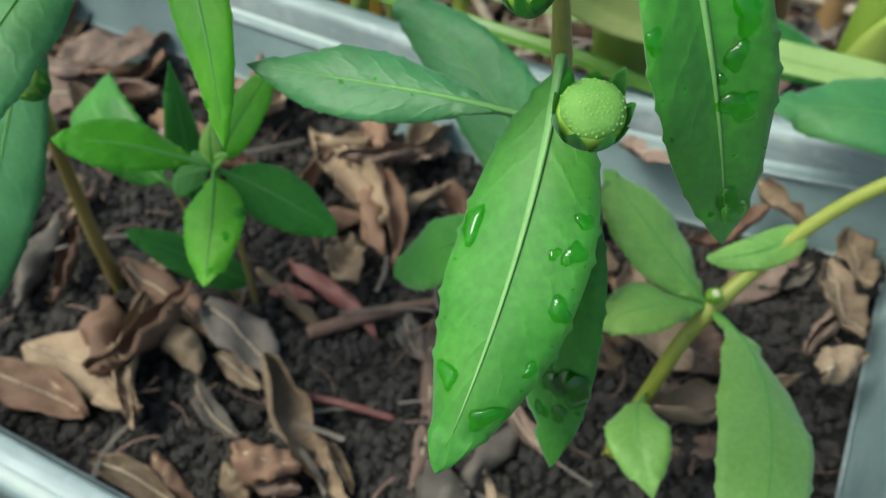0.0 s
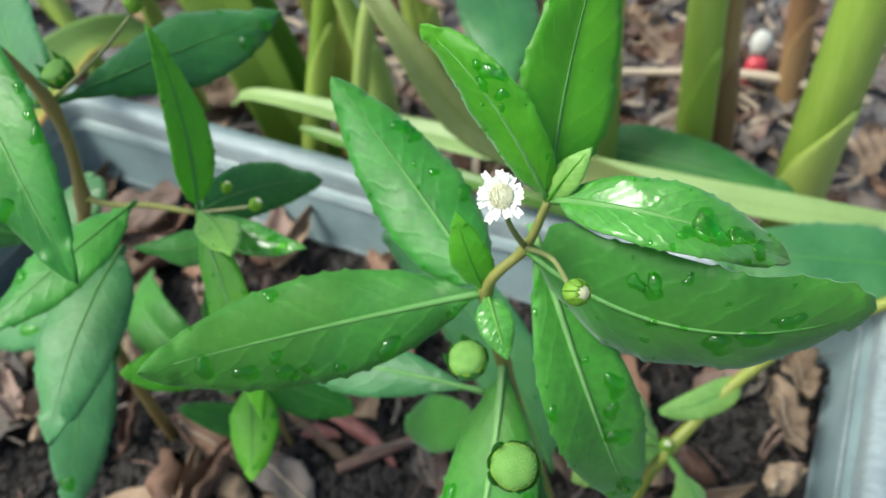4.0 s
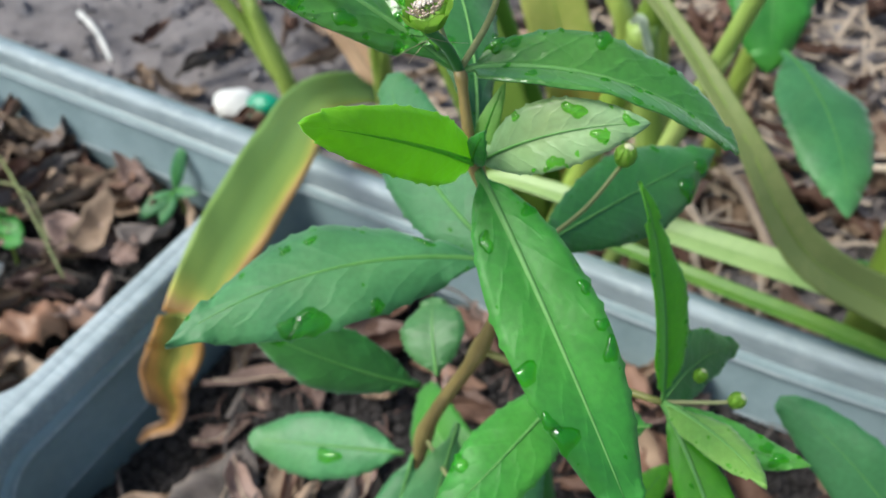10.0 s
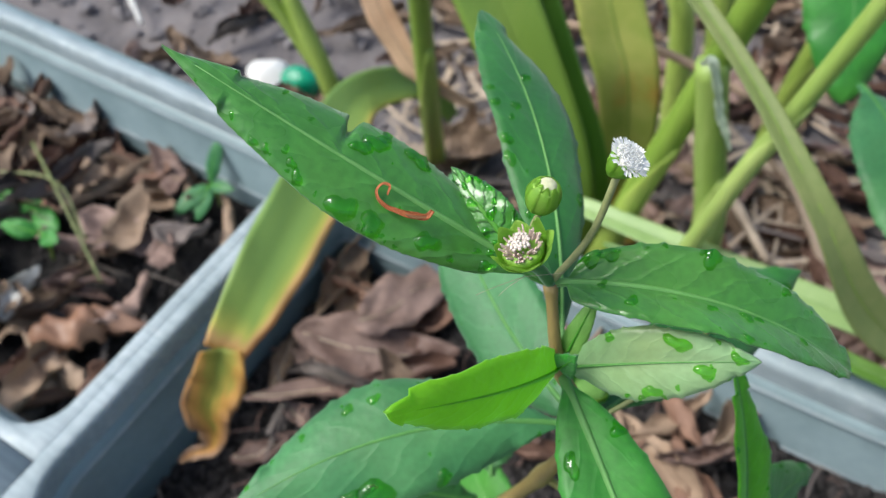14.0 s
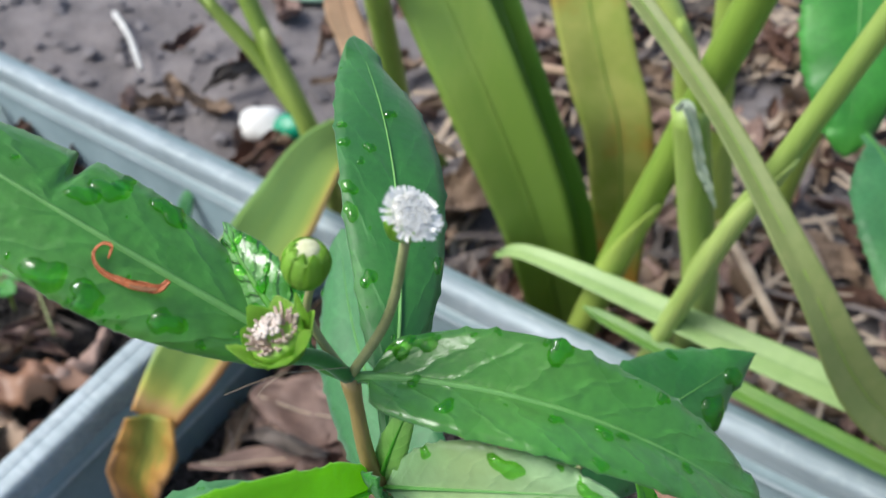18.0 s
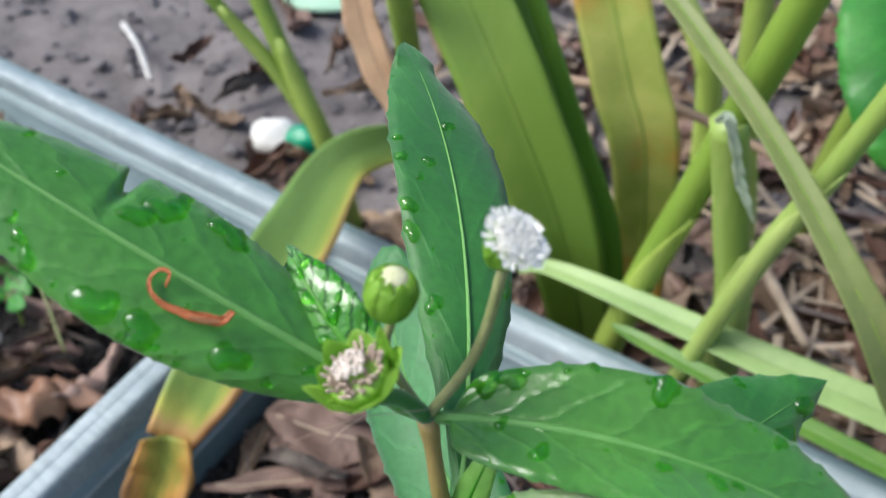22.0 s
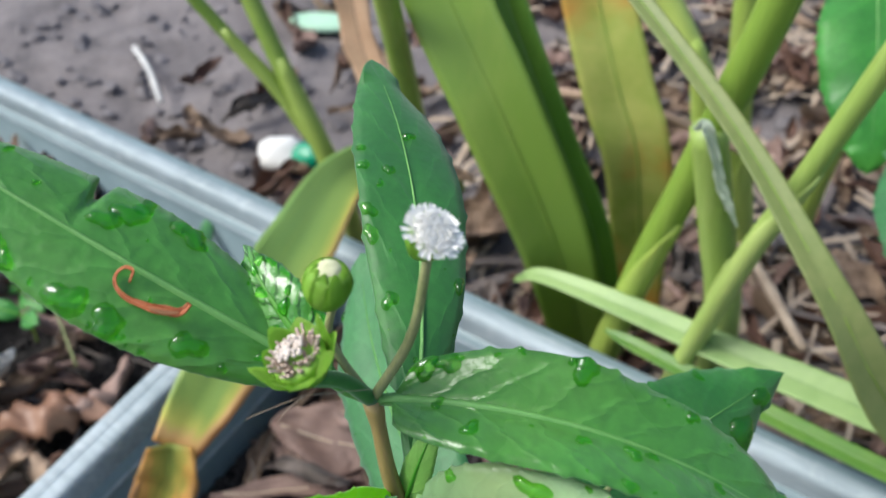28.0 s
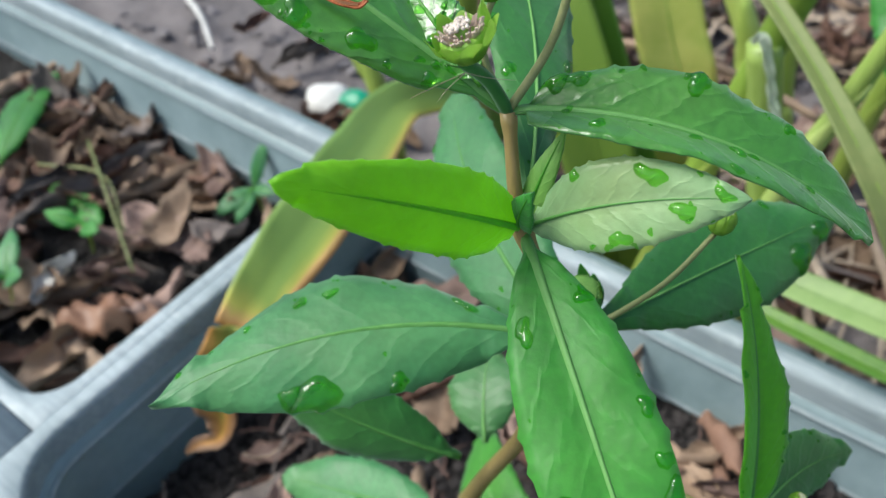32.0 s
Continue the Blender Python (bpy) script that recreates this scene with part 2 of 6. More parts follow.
M_CANE_GREEN = plain("cane_stem_green", (0.17, 0.28, 0.035), (0.29, 0.39, 0.075), 45, 0.42, 0.4, stretch=(1, 1, 0.15))
M_CANE_PALE = plain("cane_stem_pale", (0.23, 0.34, 0.07), (0.36, 0.46, 0.14), 45, 0.42, 0.4, stretch=(1, 1, 0.15))
M_CANE_RED = plain("cane_stem_reddish", (0.22, 0.12, 0.06), (0.34, 0.22, 0.10), 45, 0.5, 0.4, stretch=(1, 1, 0.15))
M_BLADE = plain("blade_green", (0.09, 0.22, 0.03), (0.20, 0.34, 0.05), 30, 0.4, 0.3, glow=0.25, stretch=(1, 1, 0.2))
M_BLADE_OLD = plain("blade_yellowing", (0.17, 0.29, 0.04), (0.31, 0.41, 0.08), 25, 0.5, 0.3, glow=0.2, stretch=(1, 1, 0.2))
M_BLADE_PALE = plain("blade_pale", (0.15, 0.27, 0.075), (0.28, 0.41, 0.15), 30, 0.45, 0.3, glow=0.15)
M_BLADE_OLIVE = plain("blade_olive", (0.16, 0.21, 0.06), (0.29, 0.31, 0.12), 30, 0.5, 0.3, glow=0.12)
M_BLADE_DRY = plain("blade_dry", (0.30, 0.17, 0.09), (0.48, 0.32, 0.20), 40, 0.7, 0.4, glow=0.15)


def yellowing(nt, b):
    uv = nt.nodes.new("ShaderNodeUVMap")
    sep = nt.nodes.new("ShaderNodeSeparateXYZ")
    nt.links.new(uv.outputs[0], sep.inputs[0])
    n1 = noise_tex(nt, 9.0, 3.0, uv.outputs[0])
    # edge of the blade (v near 1) and its tip (u near 1) have dried to orange and brown
    edge = math_node(nt, "ADD", math_node(nt, "MULTIPLY", math_node(nt, "POWER", math_node(nt, "SUBTRACT", 1.0, sep.outputs[1]), 3.5), math_node(nt, "ADD", 0.25, math_node(nt, "MULTIPLY", sep.outputs[0], 0.75))), math_node(nt, "MULTIPLY", n1, 0.22))
    tip = math_node(nt, "MULTIPLY", math_node(nt, "POWER", sep.outputs[0], 5.0), 0.72)
    f = math_node(nt, "MAXIMUM", edge, math_node(nt, "ADD", tip, math_node(nt, "MULTIPLY", n1, 0.15)))
    col = ramp(nt, f, [(0.0, (0.16, 0.31, 0.08)), (0.38, (0.27, 0.39, 0.08)), (0.52, (0.50, 0.50, 0.10)), (0.66, (0.66, 0.42, 0.16)), (0.9, (0.45, 0.20, 0.07))])
    nt.links.new(col, b.inputs["Base Color"])
    b.inputs["Roughness"].default_value = 0.5
    bump(nt, b, noise_tex(nt, 160, 3.0, obj_coord(nt)), 0.3, 0.0006)
    translucent(nt, b, col, 0.25)


M_YELLOW = mat("yellowing_blade", yellowing)


def drying(nt, b):
    """Green down the middle, dried to orange along both edges and to brown at the tip."""
    uv = nt.nodes.new("ShaderNodeUVMap")
    sep = nt.nodes.new("ShaderNodeSeparateXYZ")
    nt.links.new(uv.outputs[0], sep.inputs[0])
    n1 = noise_tex(nt, 14.0, 4.0, uv.outputs[0])
    av = math_node(nt, "ABSOLUTE", math_node(nt, "SUBTRACT", sep.outputs[1], 0.5))
    f = math_node(nt, "ADD", math_node(nt, "MULTIPLY", av, 1.1), math_node(nt, "ADD", math_node(nt, "MULTIPLY", sep.outputs[0], 0.75), math_node(nt, "MULTIPLY", math_node(nt, "SUBTRACT", n1, 0.5), 0.5)))
    col = ramp(nt, f, [(0.12, (0.26, 0.30, 0.05)), (0.34, (0.42, 0.34, 0.06)), (0.5, (0.62, 0.34, 0.08)), (0.72, (0.42, 0.22, 0.09)), (0.95, (0.30, 0.19, 0.12))])
    nt.links.new(col, b.inputs["Base Color"])
    b.inputs["Roughness"].default_value = 0.55
    bump(nt, b, n1, 0.5, 0.001)
    translucent(nt, b, col, 0.25)


M_YELLOW_DRY = mat("drying_blade", drying)

def stained(nt, b):
    coord = obj_coord(nt)
    n1 = noise_tex(nt, 14, 4.0, coord)
    n2 = noise_tex(nt, 60, 4.0, coord)
    col = ramp(nt, n2, [(0.3, (0.26, 0.34, 0.05)), (0.7, (0.44, 0.46, 0.11))])
    spot = ramp(nt, n1, [(0.52, (0, 0, 0)), (0.66, (1, 1, 1))])
    col = mixc(nt, spot, col, (0.50, 0.24, 0.04))
    nt.links.new(col, b.inputs["Base Color"])
    b.inputs["Roughness"].default_value = 0.5
    bump(nt, b, n2, 0.4, 0.001)
    translucent(nt, b, col, 0.2)


M_BLADE_STAINED = mat("blade_stained", stained)



def plastic(nt, b):
    coord = obj_coord(nt)
    dirt = noise_tex(nt, 18, 6.0, coord)
    scr = noise_tex(nt, 240, 3.0, coord)
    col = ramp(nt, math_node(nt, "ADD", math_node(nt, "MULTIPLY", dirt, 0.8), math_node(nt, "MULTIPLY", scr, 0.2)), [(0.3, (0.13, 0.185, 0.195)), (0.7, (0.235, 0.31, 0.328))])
    nt.links.new(col, b.inputs["Base Color"])
    nt.links.new(math_node(nt, "ADD", 0.24, math_node(nt, "MULTIPLY", dirt, 0.3)), b.inputs["Roughness"])
    bump(nt, b, scr, 0.15, 0.0004)


M_PLASTIC = mat("grey_plastic", plastic)


# Scuffed, scratched plastic; its paler base colour also stands in for reflected sky.
def worn_skylit_plastic(nt, b):
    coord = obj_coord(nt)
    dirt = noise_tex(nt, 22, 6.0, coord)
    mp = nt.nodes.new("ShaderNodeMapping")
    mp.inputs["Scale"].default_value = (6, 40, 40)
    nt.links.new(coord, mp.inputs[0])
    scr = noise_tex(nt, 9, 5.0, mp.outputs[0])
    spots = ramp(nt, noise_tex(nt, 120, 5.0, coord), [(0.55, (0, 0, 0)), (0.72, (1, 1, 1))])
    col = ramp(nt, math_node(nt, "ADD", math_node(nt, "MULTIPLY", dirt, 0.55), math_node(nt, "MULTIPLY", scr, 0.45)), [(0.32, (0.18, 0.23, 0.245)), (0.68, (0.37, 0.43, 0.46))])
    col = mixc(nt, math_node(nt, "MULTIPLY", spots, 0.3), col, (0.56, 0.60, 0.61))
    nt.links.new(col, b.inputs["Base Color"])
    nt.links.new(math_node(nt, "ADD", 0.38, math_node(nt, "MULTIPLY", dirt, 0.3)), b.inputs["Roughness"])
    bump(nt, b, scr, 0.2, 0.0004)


M_WORN_SKYLIT = mat("worn_skylit_grey_plastic", worn_skylit_plastic)
M_BLADE_SCORCHED = plain("blade_scorched", (0.20, 0.09, 0.035), (0.60, 0.36, 0.14), 55, 0.6, 0.6, 0.001, glow=0.2)


def water(nt, b):
    b.inputs["Base Color"].default_value = (0.20, 0.70, 0.05, 1)
    b.inputs["Roughness"].default_value = 0.03
    b.inputs["IOR"].default_value = 1.45
    b.inputs["Specular IOR Level"].default_value = 1.0
    bump(nt, b, noise_tex(nt, 850, 1.0, obj_coord(nt)), 0.8, 0.0002)
    b.inputs["Transmission Weight"].default_value = 1.0


M_WATER = mat("water", water)

# ---- helpers for meshes ----
V = Vector
UP = V((0, 0, 1))
OPEN = V((0, -0.55, 0.83))  # the open side, towards which most leaves face


def mesh_of(name, bm, m, smooth=True):
    me = bpy.data.meshes.new(name)
    bm.to_mesh(me)
    bm.free()
    me.materials.append(m)
    if smooth:
        me.polygons.foreach_set("use_smooth", [True] * len(me.polygons))
    return me


def part(name, bm, m, parent=None, label="", smooth=True):
    ob = new(name, mesh_of(name, bm, m, smooth) if isinstance(bm, bmesh.types.BMesh) else bm)
    if parent is not None:
        ob.parent = parent
        ob.matrix_parent_inverse = parent.matrix_world.inverted()
    if label:
        ob["label"] = label
    return ob


def thing(name, at, label, category, group=""):
    ob = new(name)
    ob.matrix_world = Matrix.Translation(at)
    ob.empty_display_size = 0.01
    return tagged(ob, label, category, group)


def curve_points(pts, n):
    """A smooth line through a few points (Catmull-Rom)."""
    pts = [V(p) for p in pts]
    ext = [pts[0] * 2 - pts[1]] + pts + [pts[-1] * 2 - pts[-2]]
    out = []
    segs = len(pts) - 1
    for i in range(n):
        s = i / (n - 1) * segs
        k = min(int(s), segs - 1)
        t = s - k
        a, b, c, d = ext[k : k + 4]
        out.append(0.5 * ((2 * b) + (c - a) * t + (2 * a - 5 * b + 4 * c - d) * t * t + (3 * b - a - 3 * c + d) * t ** 3))
    return out


def tube(pts, r0, r1, n=16, sides=10, flat=1.0, bulge=(), swell=0.0):
    """A tapered round stem along a line; bulge: places (0 to 1) where nodes swell."""
    bm = bmesh.new()
    line = curve_points(pts, n)
    rings = []
    side = None
    for i, p in enumerate(line):
        t = i / (n - 1)
        d = (line[min(i + 1, n - 1)] - line[max(i - 1, 0)]).normalized()
        if side is None:
            side = d.orthogonal().normalized()
        side = (side - d * side.dot(d)).normalized()
        other = d.cross(side)
        r = r0 + (r1 - r0) * t
        for b in bulge:
            r *= 1 + swell * math.exp(-((t - b) / 0.02) ** 2)
        rings.append([bm.verts.new(p + side * math.cos(a) * r + other * math.sin(a) * r * flat) for a in (2 * math.pi * k / sides for k in range(sides))])
    for a, b in zip(rings, rings[1:]):
        for k in range(sides):
            bm.faces.new((a[k], a[(k + 1) % sides], b[(k + 1) % sides], b[k]))
    bm.faces.new(rings[0][::-1])
    bm.faces.new(rings[-1])
    return bm


def leaf_frame(base, tip, roll, lean_to=OPEN):
    d = V(tip) - V(base)
    ln = d.length
    d.normalize()
    nrm = (V(lean_to) - d * d.dot(V(lean_to))).normalized()
    nrm = Matrix.Rotation(radians(roll), 3, d) @ nrm
    return d, nrm, nrm.cross(d).normalized(), ln


def leaf_surface(base, tip, width, roll=0, arch=0.1, fold=0.15, wave=0.022, widest=0.42, petiole=0.05, bite=None, bend=0.0, seed=0, nu=60, nv=10, teeth=0.045, lean_to=OPEN, blunt=1.0, curl=0.0):
    """Points of a lanceolate leaf blade: rows from base to tip, each across. Also the line of its midrib and the normals."""
    d, nrm, side, ln = leaf_frame(base, tip, roll, lean_to)
    rng = random.Random(seed)
    ph1, ph2, ph3 = rng.uniform(0, 6), rng.uniform(0, 6), rng.uniform(0, 6)
    rows, rib = [], []
    for i in range(nu + 1):
        u = i / nu
        mid = V(base) + d * ln * u + nrm * ln * (arch * 4 * u * (1 - u) - curl * u ** 3) + side * ln * bend * 4 * u * (1 - u)
        if u < petiole:
            w = 0.07 + 0.05 * (u / petiole)
        else:
            s = (u - petiole) / (1 - petiole)
            k = math.log(0.5) / math.log(widest)
            w = max(0.0, math.sin(math.pi * s ** k)) ** (0.85 * blunt) * (1.0 - 0.05 * s)
            w = max(w, 0.11 * (1 - s) ** 3)
        w *= width / 2
        row = []
        for j in range(nv + 1):
            v = j / nv * 2 - 1
            ww = w
            if bite and (v > 0) == (bite[1] > 0):
                c = 1 - bite[2] * math.exp(-(abs(u - bite[0]) / bite[3]) ** 4)
                ww = w * c
            if teeth and abs(v) > 0.99 and 0.12 < u < 0.95:
                ww *= 1 + teeth * (1 if (i * 7 // 5 + int(ph1)) % 6 == 0 else -0.15)
            av = abs(v)
            lift = fold * ww * av + wave * width * av ** 2 * (math.sin(u * 17 + ph1 + (1.5 if v > 0 else 0)) + 0.6 * math.sin(u * 31 + ph2))
            dome = -0.12 * width * av ** 2.0 + 0.004 * width * math.sin(u * 40 + 5 * av + ph3) * av
            row.append(mid + side * v * ww + nrm * (lift + dome * (1 if w > 0.2 * width else 0.3)))
        rows.append(row)
        rib.append(row[nv // 2])
    return rows, rib, nrm, side


def sheet(rows, nrm, thick=0.00035):
    """A thin closed blade with UV (along, across)."""
    bm = bmesh.new()
    uvl = bm.loops.layers.uv.new("UVMap")
    nu, nv = len(rows) - 1, len(rows[0]) - 1
    top = [[bm.verts.new(p + nrm * thick / 2) for p in r] for r in rows]
    bot = [[bm.verts.new(p - nrm * thick / 2) for p in r] for r in rows]

    def face(vs, uvs):
        f = bm.faces.new(vs)
        for l, c in zip(f.loops, uvs):
            l[uvl].uv = c

    for i in range(nu):
        for j in range(nv):
            q = [(i, j), (i + 1, j), (i + 1, j + 1), (i, j + 1)]
            uvs = [(a / nu, b / nv) for a, b in q]
            face([top[a][b] for a, b in q][::-1], uvs[::-1])
            face([bot[a][b] for a, b in q], uvs)
        for j in (0, nv):
            q = [top[i][j], top[i + 1][j], bot[i + 1][j], bot[i][j]]
            face(q if j == 0 else q[::-1], [(i / nu, j / nv)] * 4)
    for i in (0, nu):
        for j in range(nv):
            q = [top[i][j], top[i][j + 1], bot[i][j + 1], bot[i][j]]
            face(q if i == nu else q[::-1], [(i / nu, j / nv)] * 4)
    bm.normal_update()
    return bm


def leaf(parent, base, tip, width, m=None, roll=0, rib=None, label="", rib_width=0.00055, name="leaf", drops=(), dew=0, **kw):
    """A leaf of a plant with its own midrib; drops: (along, across, size) of water beads on it."""
    rows, line, nrm, side = leaf_surface(base, tip, width, roll, **kw)
    ob = part(name, sheet(rows, nrm), m or M_LEAF, parent, label)
    line = [p + nrm * 0.0002 for p in line[: int(len(line) * 0.93)]]
    part("midrib", tube(line[::3], rib_width * 1.5, rib_width * 0.15, n=18, sides=6, flat=0.45), rib or M_RIB, ob)
    nu, nv = len(rows) - 1, len(rows[0]) - 1
    for k, (u, v, s) in enumerate(drops):
        wd = part("water_drop", film_mesh(rows, nrm, u, v, s, V(tip).dot(V(base)) + k), M_WATER, ob)
        wd.visible_shadow = False
    if dew:
        rng = random.Random(kw.get("seed", 0) + 900)
        bm = bmesh.new()
        for k in range(dew):
            v = rng.choice((-1, 1)) * (rng.uniform(0.8, 0.96) if rng.random() < 0.75 else rng.uniform(0.1, 0.8))
            one = film_mesh(rows, nrm, rng.uniform(0.12, 0.93), v, 0.00018 + 0.0005 * rng.random() ** 2.5, k + 31.7)
            tmp = bpy.data.meshes.new("dew")
            one.to_mesh(tmp)
            one.free()
            bm.from_mesh(tmp)
            bpy.data.meshes.remove(tmp)
        wd = tagged(part("dew", bm, M_WATER, ob, "tiny water beads along the edge"), kind="stuff")
        wd.visible_shadow = False
    return ob


def film_mesh(rows, nrm, u, v, size, seed):
    """A bead or film of water that lies on a leaf: an uneven low dome over its surface."""
    nu, nv = len(rows) - 1, len(rows[0]) - 1
    rng = random.Random(int(abs(seed) * 1e6) & 0xFFFFF)

    def at(uu, vv):
        a, b = min(max(uu, 0), 1) * nu, (min(max(vv, -1), 1) + 1) / 2 * nv
        i, j = min(int(a), nu - 1), min(int(b), nv - 1)
        x, y = a - i, b - j
        return (rows[i][j] * (1 - x) + rows[i + 1][j] * x) * (1 - y) + (rows[i][j + 1] * (1 - x) + rows[i + 1][j + 1] * x) * y

    ln = (rows[-1][0] - rows[0][0]).length
    wd = max((rows[round(u * nu)][-1] - rows[round(u * nu)][0]).length, 0.002)
    ph = [rng.uniform(0, 6.28) for _ in range(3)]
    long = rng.uniform(0.9, 1.35)
    bm = bmesh.new()
    rings = []
    for ri in range(5):
        r = ri / 4
        ring_v = []
        for k in range(18):
            a = 2 * math.pi * k / 18
            rad = size * r * (1 + 0.24 * math.sin(2 * a + ph[0]) + 0.16 * math.sin(3 * a + ph[1]) + 0.08 * math.sin(5 * a + ph[2]))
            p = at(u + rad * long * math.cos(a) / ln, v + rad * math.sin(a) / (wd / 2))
            ring_v.append(bm.verts.new(p + nrm * (0.0003 + (0.6 if size < 0.0012 else 0.44) * size * (1 - r * r) ** 0.6)))
        rings.append(ring_v)
    for a, c in zip(rings, rings[1:]):
        for k in range(18):
            bm.faces.new((a[k], c[k], c[(k + 1) % 18], a[(k + 1) % 18]))
    low = [bm.verts.new(p.co - nrm * 0.00025) for p in rings[-1]]
    for k in range(18):
        bm.faces.new((rings[-1][k], low[k], low[(k + 1) % 18], rings[-1][(k + 1) % 18]))
    bm.faces.new(low[::-1])
    bmesh.ops.remove_doubles(bm, verts=rings[0], dist=1e-6)
    bm.normal_update()
    return bm


def revolve(profile, sides=16, wob=0.0, seed=0):
    rng = random.Random(seed)
    bm = bmesh.new()
    off = [rng.uniform(-wob, wob) for _ in range(sides)]
    rings = [[bm.verts.new((r * (1 + off[k]) * math.cos(2 * math.pi * k / sides), r * (1 + off[k]) * math.sin(2 * math.pi * k / sides), z)) for k in range(sides)] for r, z in profile]
    for a, b in zip(rings, rings[1:]):
        for k in range(sides):
            bm.faces.new((a[k], a[(k + 1) % sides], b[(k + 1) % sides], b[k]))
    bm.faces.new(rings[0][::-1])
    bm.faces.new(rings[-1])
    return bm


def placed(bm, at, axis, scale=1.0):
    q = V(axis).to_track_quat("Z", "Y").to_matrix().to_4x4()
    bmesh.ops.transform(bm, matrix=Matrix.Translation(at) @ q @ Matrix.Scale(scale, 4), verts=bm.verts)
    return bm


def bract_mesh(a, prof, w0, out=1.03, n=6, flare=0.0):
    """One pointed green scale over a cup; prof: radius and height from foot to point."""
    bm = bmesh.new()
    rws = []
    for i in range(n + 1):
        u = i / n
        k = u * (len(prof) - 1)
        q = min(int(k), len(prof) - 2)
        r, z = (prof[q][m] + (prof[q + 1][m] - prof[q][m]) * (k - q) for m in (0, 1))
        r = r * out + flare * u * u
        w = w0 * (math.sin(math.pi * (0.18 + 0.80 * u)) ** 0.8)
        rws.append([bm.verts.new((r * math.cos(a + s * w / max(r, 0.0008)), r * math.sin(a + s * w / max(r, 0.0008)), z)) for s in (-1, -0.5, 0, 0.5, 1)])
    for p, q in zip(rws, rws[1:]):
        for j in range(4):
            bm.faces.new((p[j], p[j + 1], q[j + 1], q[j]))
    bmesh.ops.solidify(bm, geom=bm.faces[:], thickness=-0.0002)
    return bm


def flower(parent, at, axis, size=1.0, rays=26, long=0.0018, state="open", seed=3):
    """A small daisy head: cup of bracts, white rays, cream disc. at: the centre of the disc."""
    rng = random.Random(seed)
    at, axis = V(at), V(axis).normalized()
    if state == "bud":
        prof = [(0.0006, -0.0046), (0.0019, -0.0039), (0.0027, -0.0024), (0.0028, -0.0008), (0.0023, 0.0007), (0.0015, 0.0014)]
    elif state == "seed":
        prof = [(0.0006, -0.0044), (0.0020, -0.0038), (0.0030, -0.0022), (0.0033, -0.0006), (0.0031, 0.0004)]
    elif state == "old":
        prof = [(0.0006, -0.0042), (0.0020, -0.0034), (0.0029, -0.0020), (0.0033, -0.0006), (0.0030, 0.0000)]
    else:
        prof = [(0.0006, -0.0044), (0.0012, -0.0038), (0.0022, -0.0022), (0.0027, -0.0004), (0.0026, 0.0004)]
    head = part("flower_head", placed(revolve(prof, 20, 0.02, seed), at, axis, size), M_CALYX, parent, "green cup of a small flower head")
    for k in range(9):
        a = k / 9 * 2 * math.pi + 0.2 + rng.uniform(-0.1, 0.1)
        top = -0.0002 if state == "open" else 0.0
        wide = 0.0024 if state == "old" else 0.00125
        pr = prof[1:-1] + [(prof[-1][0] * (1 if state != "bud" else 0.9), prof[-1][1] + top + (0.0003 if state == "bud" else 0.0022 if state in ("old", "seed") and k % 2 else 0.0008))]
        part("bract", placed(bract_mesh(a, pr, wide, 1.03 + 0.03 * (k % 2), flare=rng.uniform(0.0006, 0.0024) if state == "old" else rng.uniform(0.0, 0.0008) if state == "seed" else 0.0), at, axis, size), M_LEAF_FRESH if state == "seed" else M_CALYX, head)
    if state == "bud":
        part("disc", placed(revolve([(0.0018, 0.0004), (0.0016, 0.0013), (0.0010, 0.0017), (0.0002, 0.0018)], 16, 0.06, seed), at, axis, size), M_BUD_TIP, head, "cream closed florets")
        return head
    if state == "seed":
        part("seed_disc", placed(revolve([(0.0032, -0.0002), (0.0030, 0.0006), (0.0022, 0.0011), (0.0012, 0.0013), (0.0002, 0.0014)], 20, 0.02, seed), at, axis, size), M_SEED, head, "green unripe seed disc")
        nuts = bmesh.new()
        for k in range(120):
            a, r = k * 2.39996, 0.0030 * math.sqrt((k + 0.5) / 120)
            bmesh.ops.create_icosphere(nuts, subdivisions=1, radius=0.00022, matrix=Matrix.Translation((r * math.cos(a), r * math.sin(a), 0.00125 - 0.0008 * (r / 0.003) ** 2.4)))
        tagged(part("seed_grain", placed(nuts, at, axis, size), M_SEED, head, "tiny packed seeds"), kind="stuff")
        return head
    if state == "old":
        bm = bmesh.new()
        for k in range(80):
            a, r = rng.uniform(0, 6.28), 0.0026 * math.sqrt(rng.uniform(0.15, 1))
            p = V((r * math.cos(a), r * math.sin(a), -0.0002))
            d = V((math.cos(a) * r * 300, math.sin(a) * r * 300, 1)).normalized()
            h = rng.uniform(0.0006, 0.0018)
            s = d.orthogonal().normalized() * 0.00028
            t = d.cross(s)
            vs = [bm.verts.new(p + o) for o in (s, t, -s, -t)]
            tp = [bm.verts.new(p + d * h + o * 0.6) for o in (s, t, -s, -t)]
            for i in range(4):
                bm.faces.new((vs[i], vs[(i + 1) % 4], tp[(i + 1) % 4], tp[i]))
            bm.faces.new(tp)
        part("withered_floret", placed(bm, at, axis, size), M_OLD, head, "withered brown florets", False)
        dots = bmesh.new()
        for k in range(40):
            a, r = k * 2.39996, 0.0017 * math.sqrt((k + 0.5) / 40)
            bmesh.ops.create_icosphere(dots, subdivisions=1, radius=0.00032, matrix=Matrix.Translation((r * math.cos(a), r * math.sin(a), 0.0014 + rng.uniform(-0.0003, 0.0004))))
        part("disc_floret", placed(dots, at, axis, size), M_SPENT, head, "pale spent florets")
        return head
    many = rays > 15
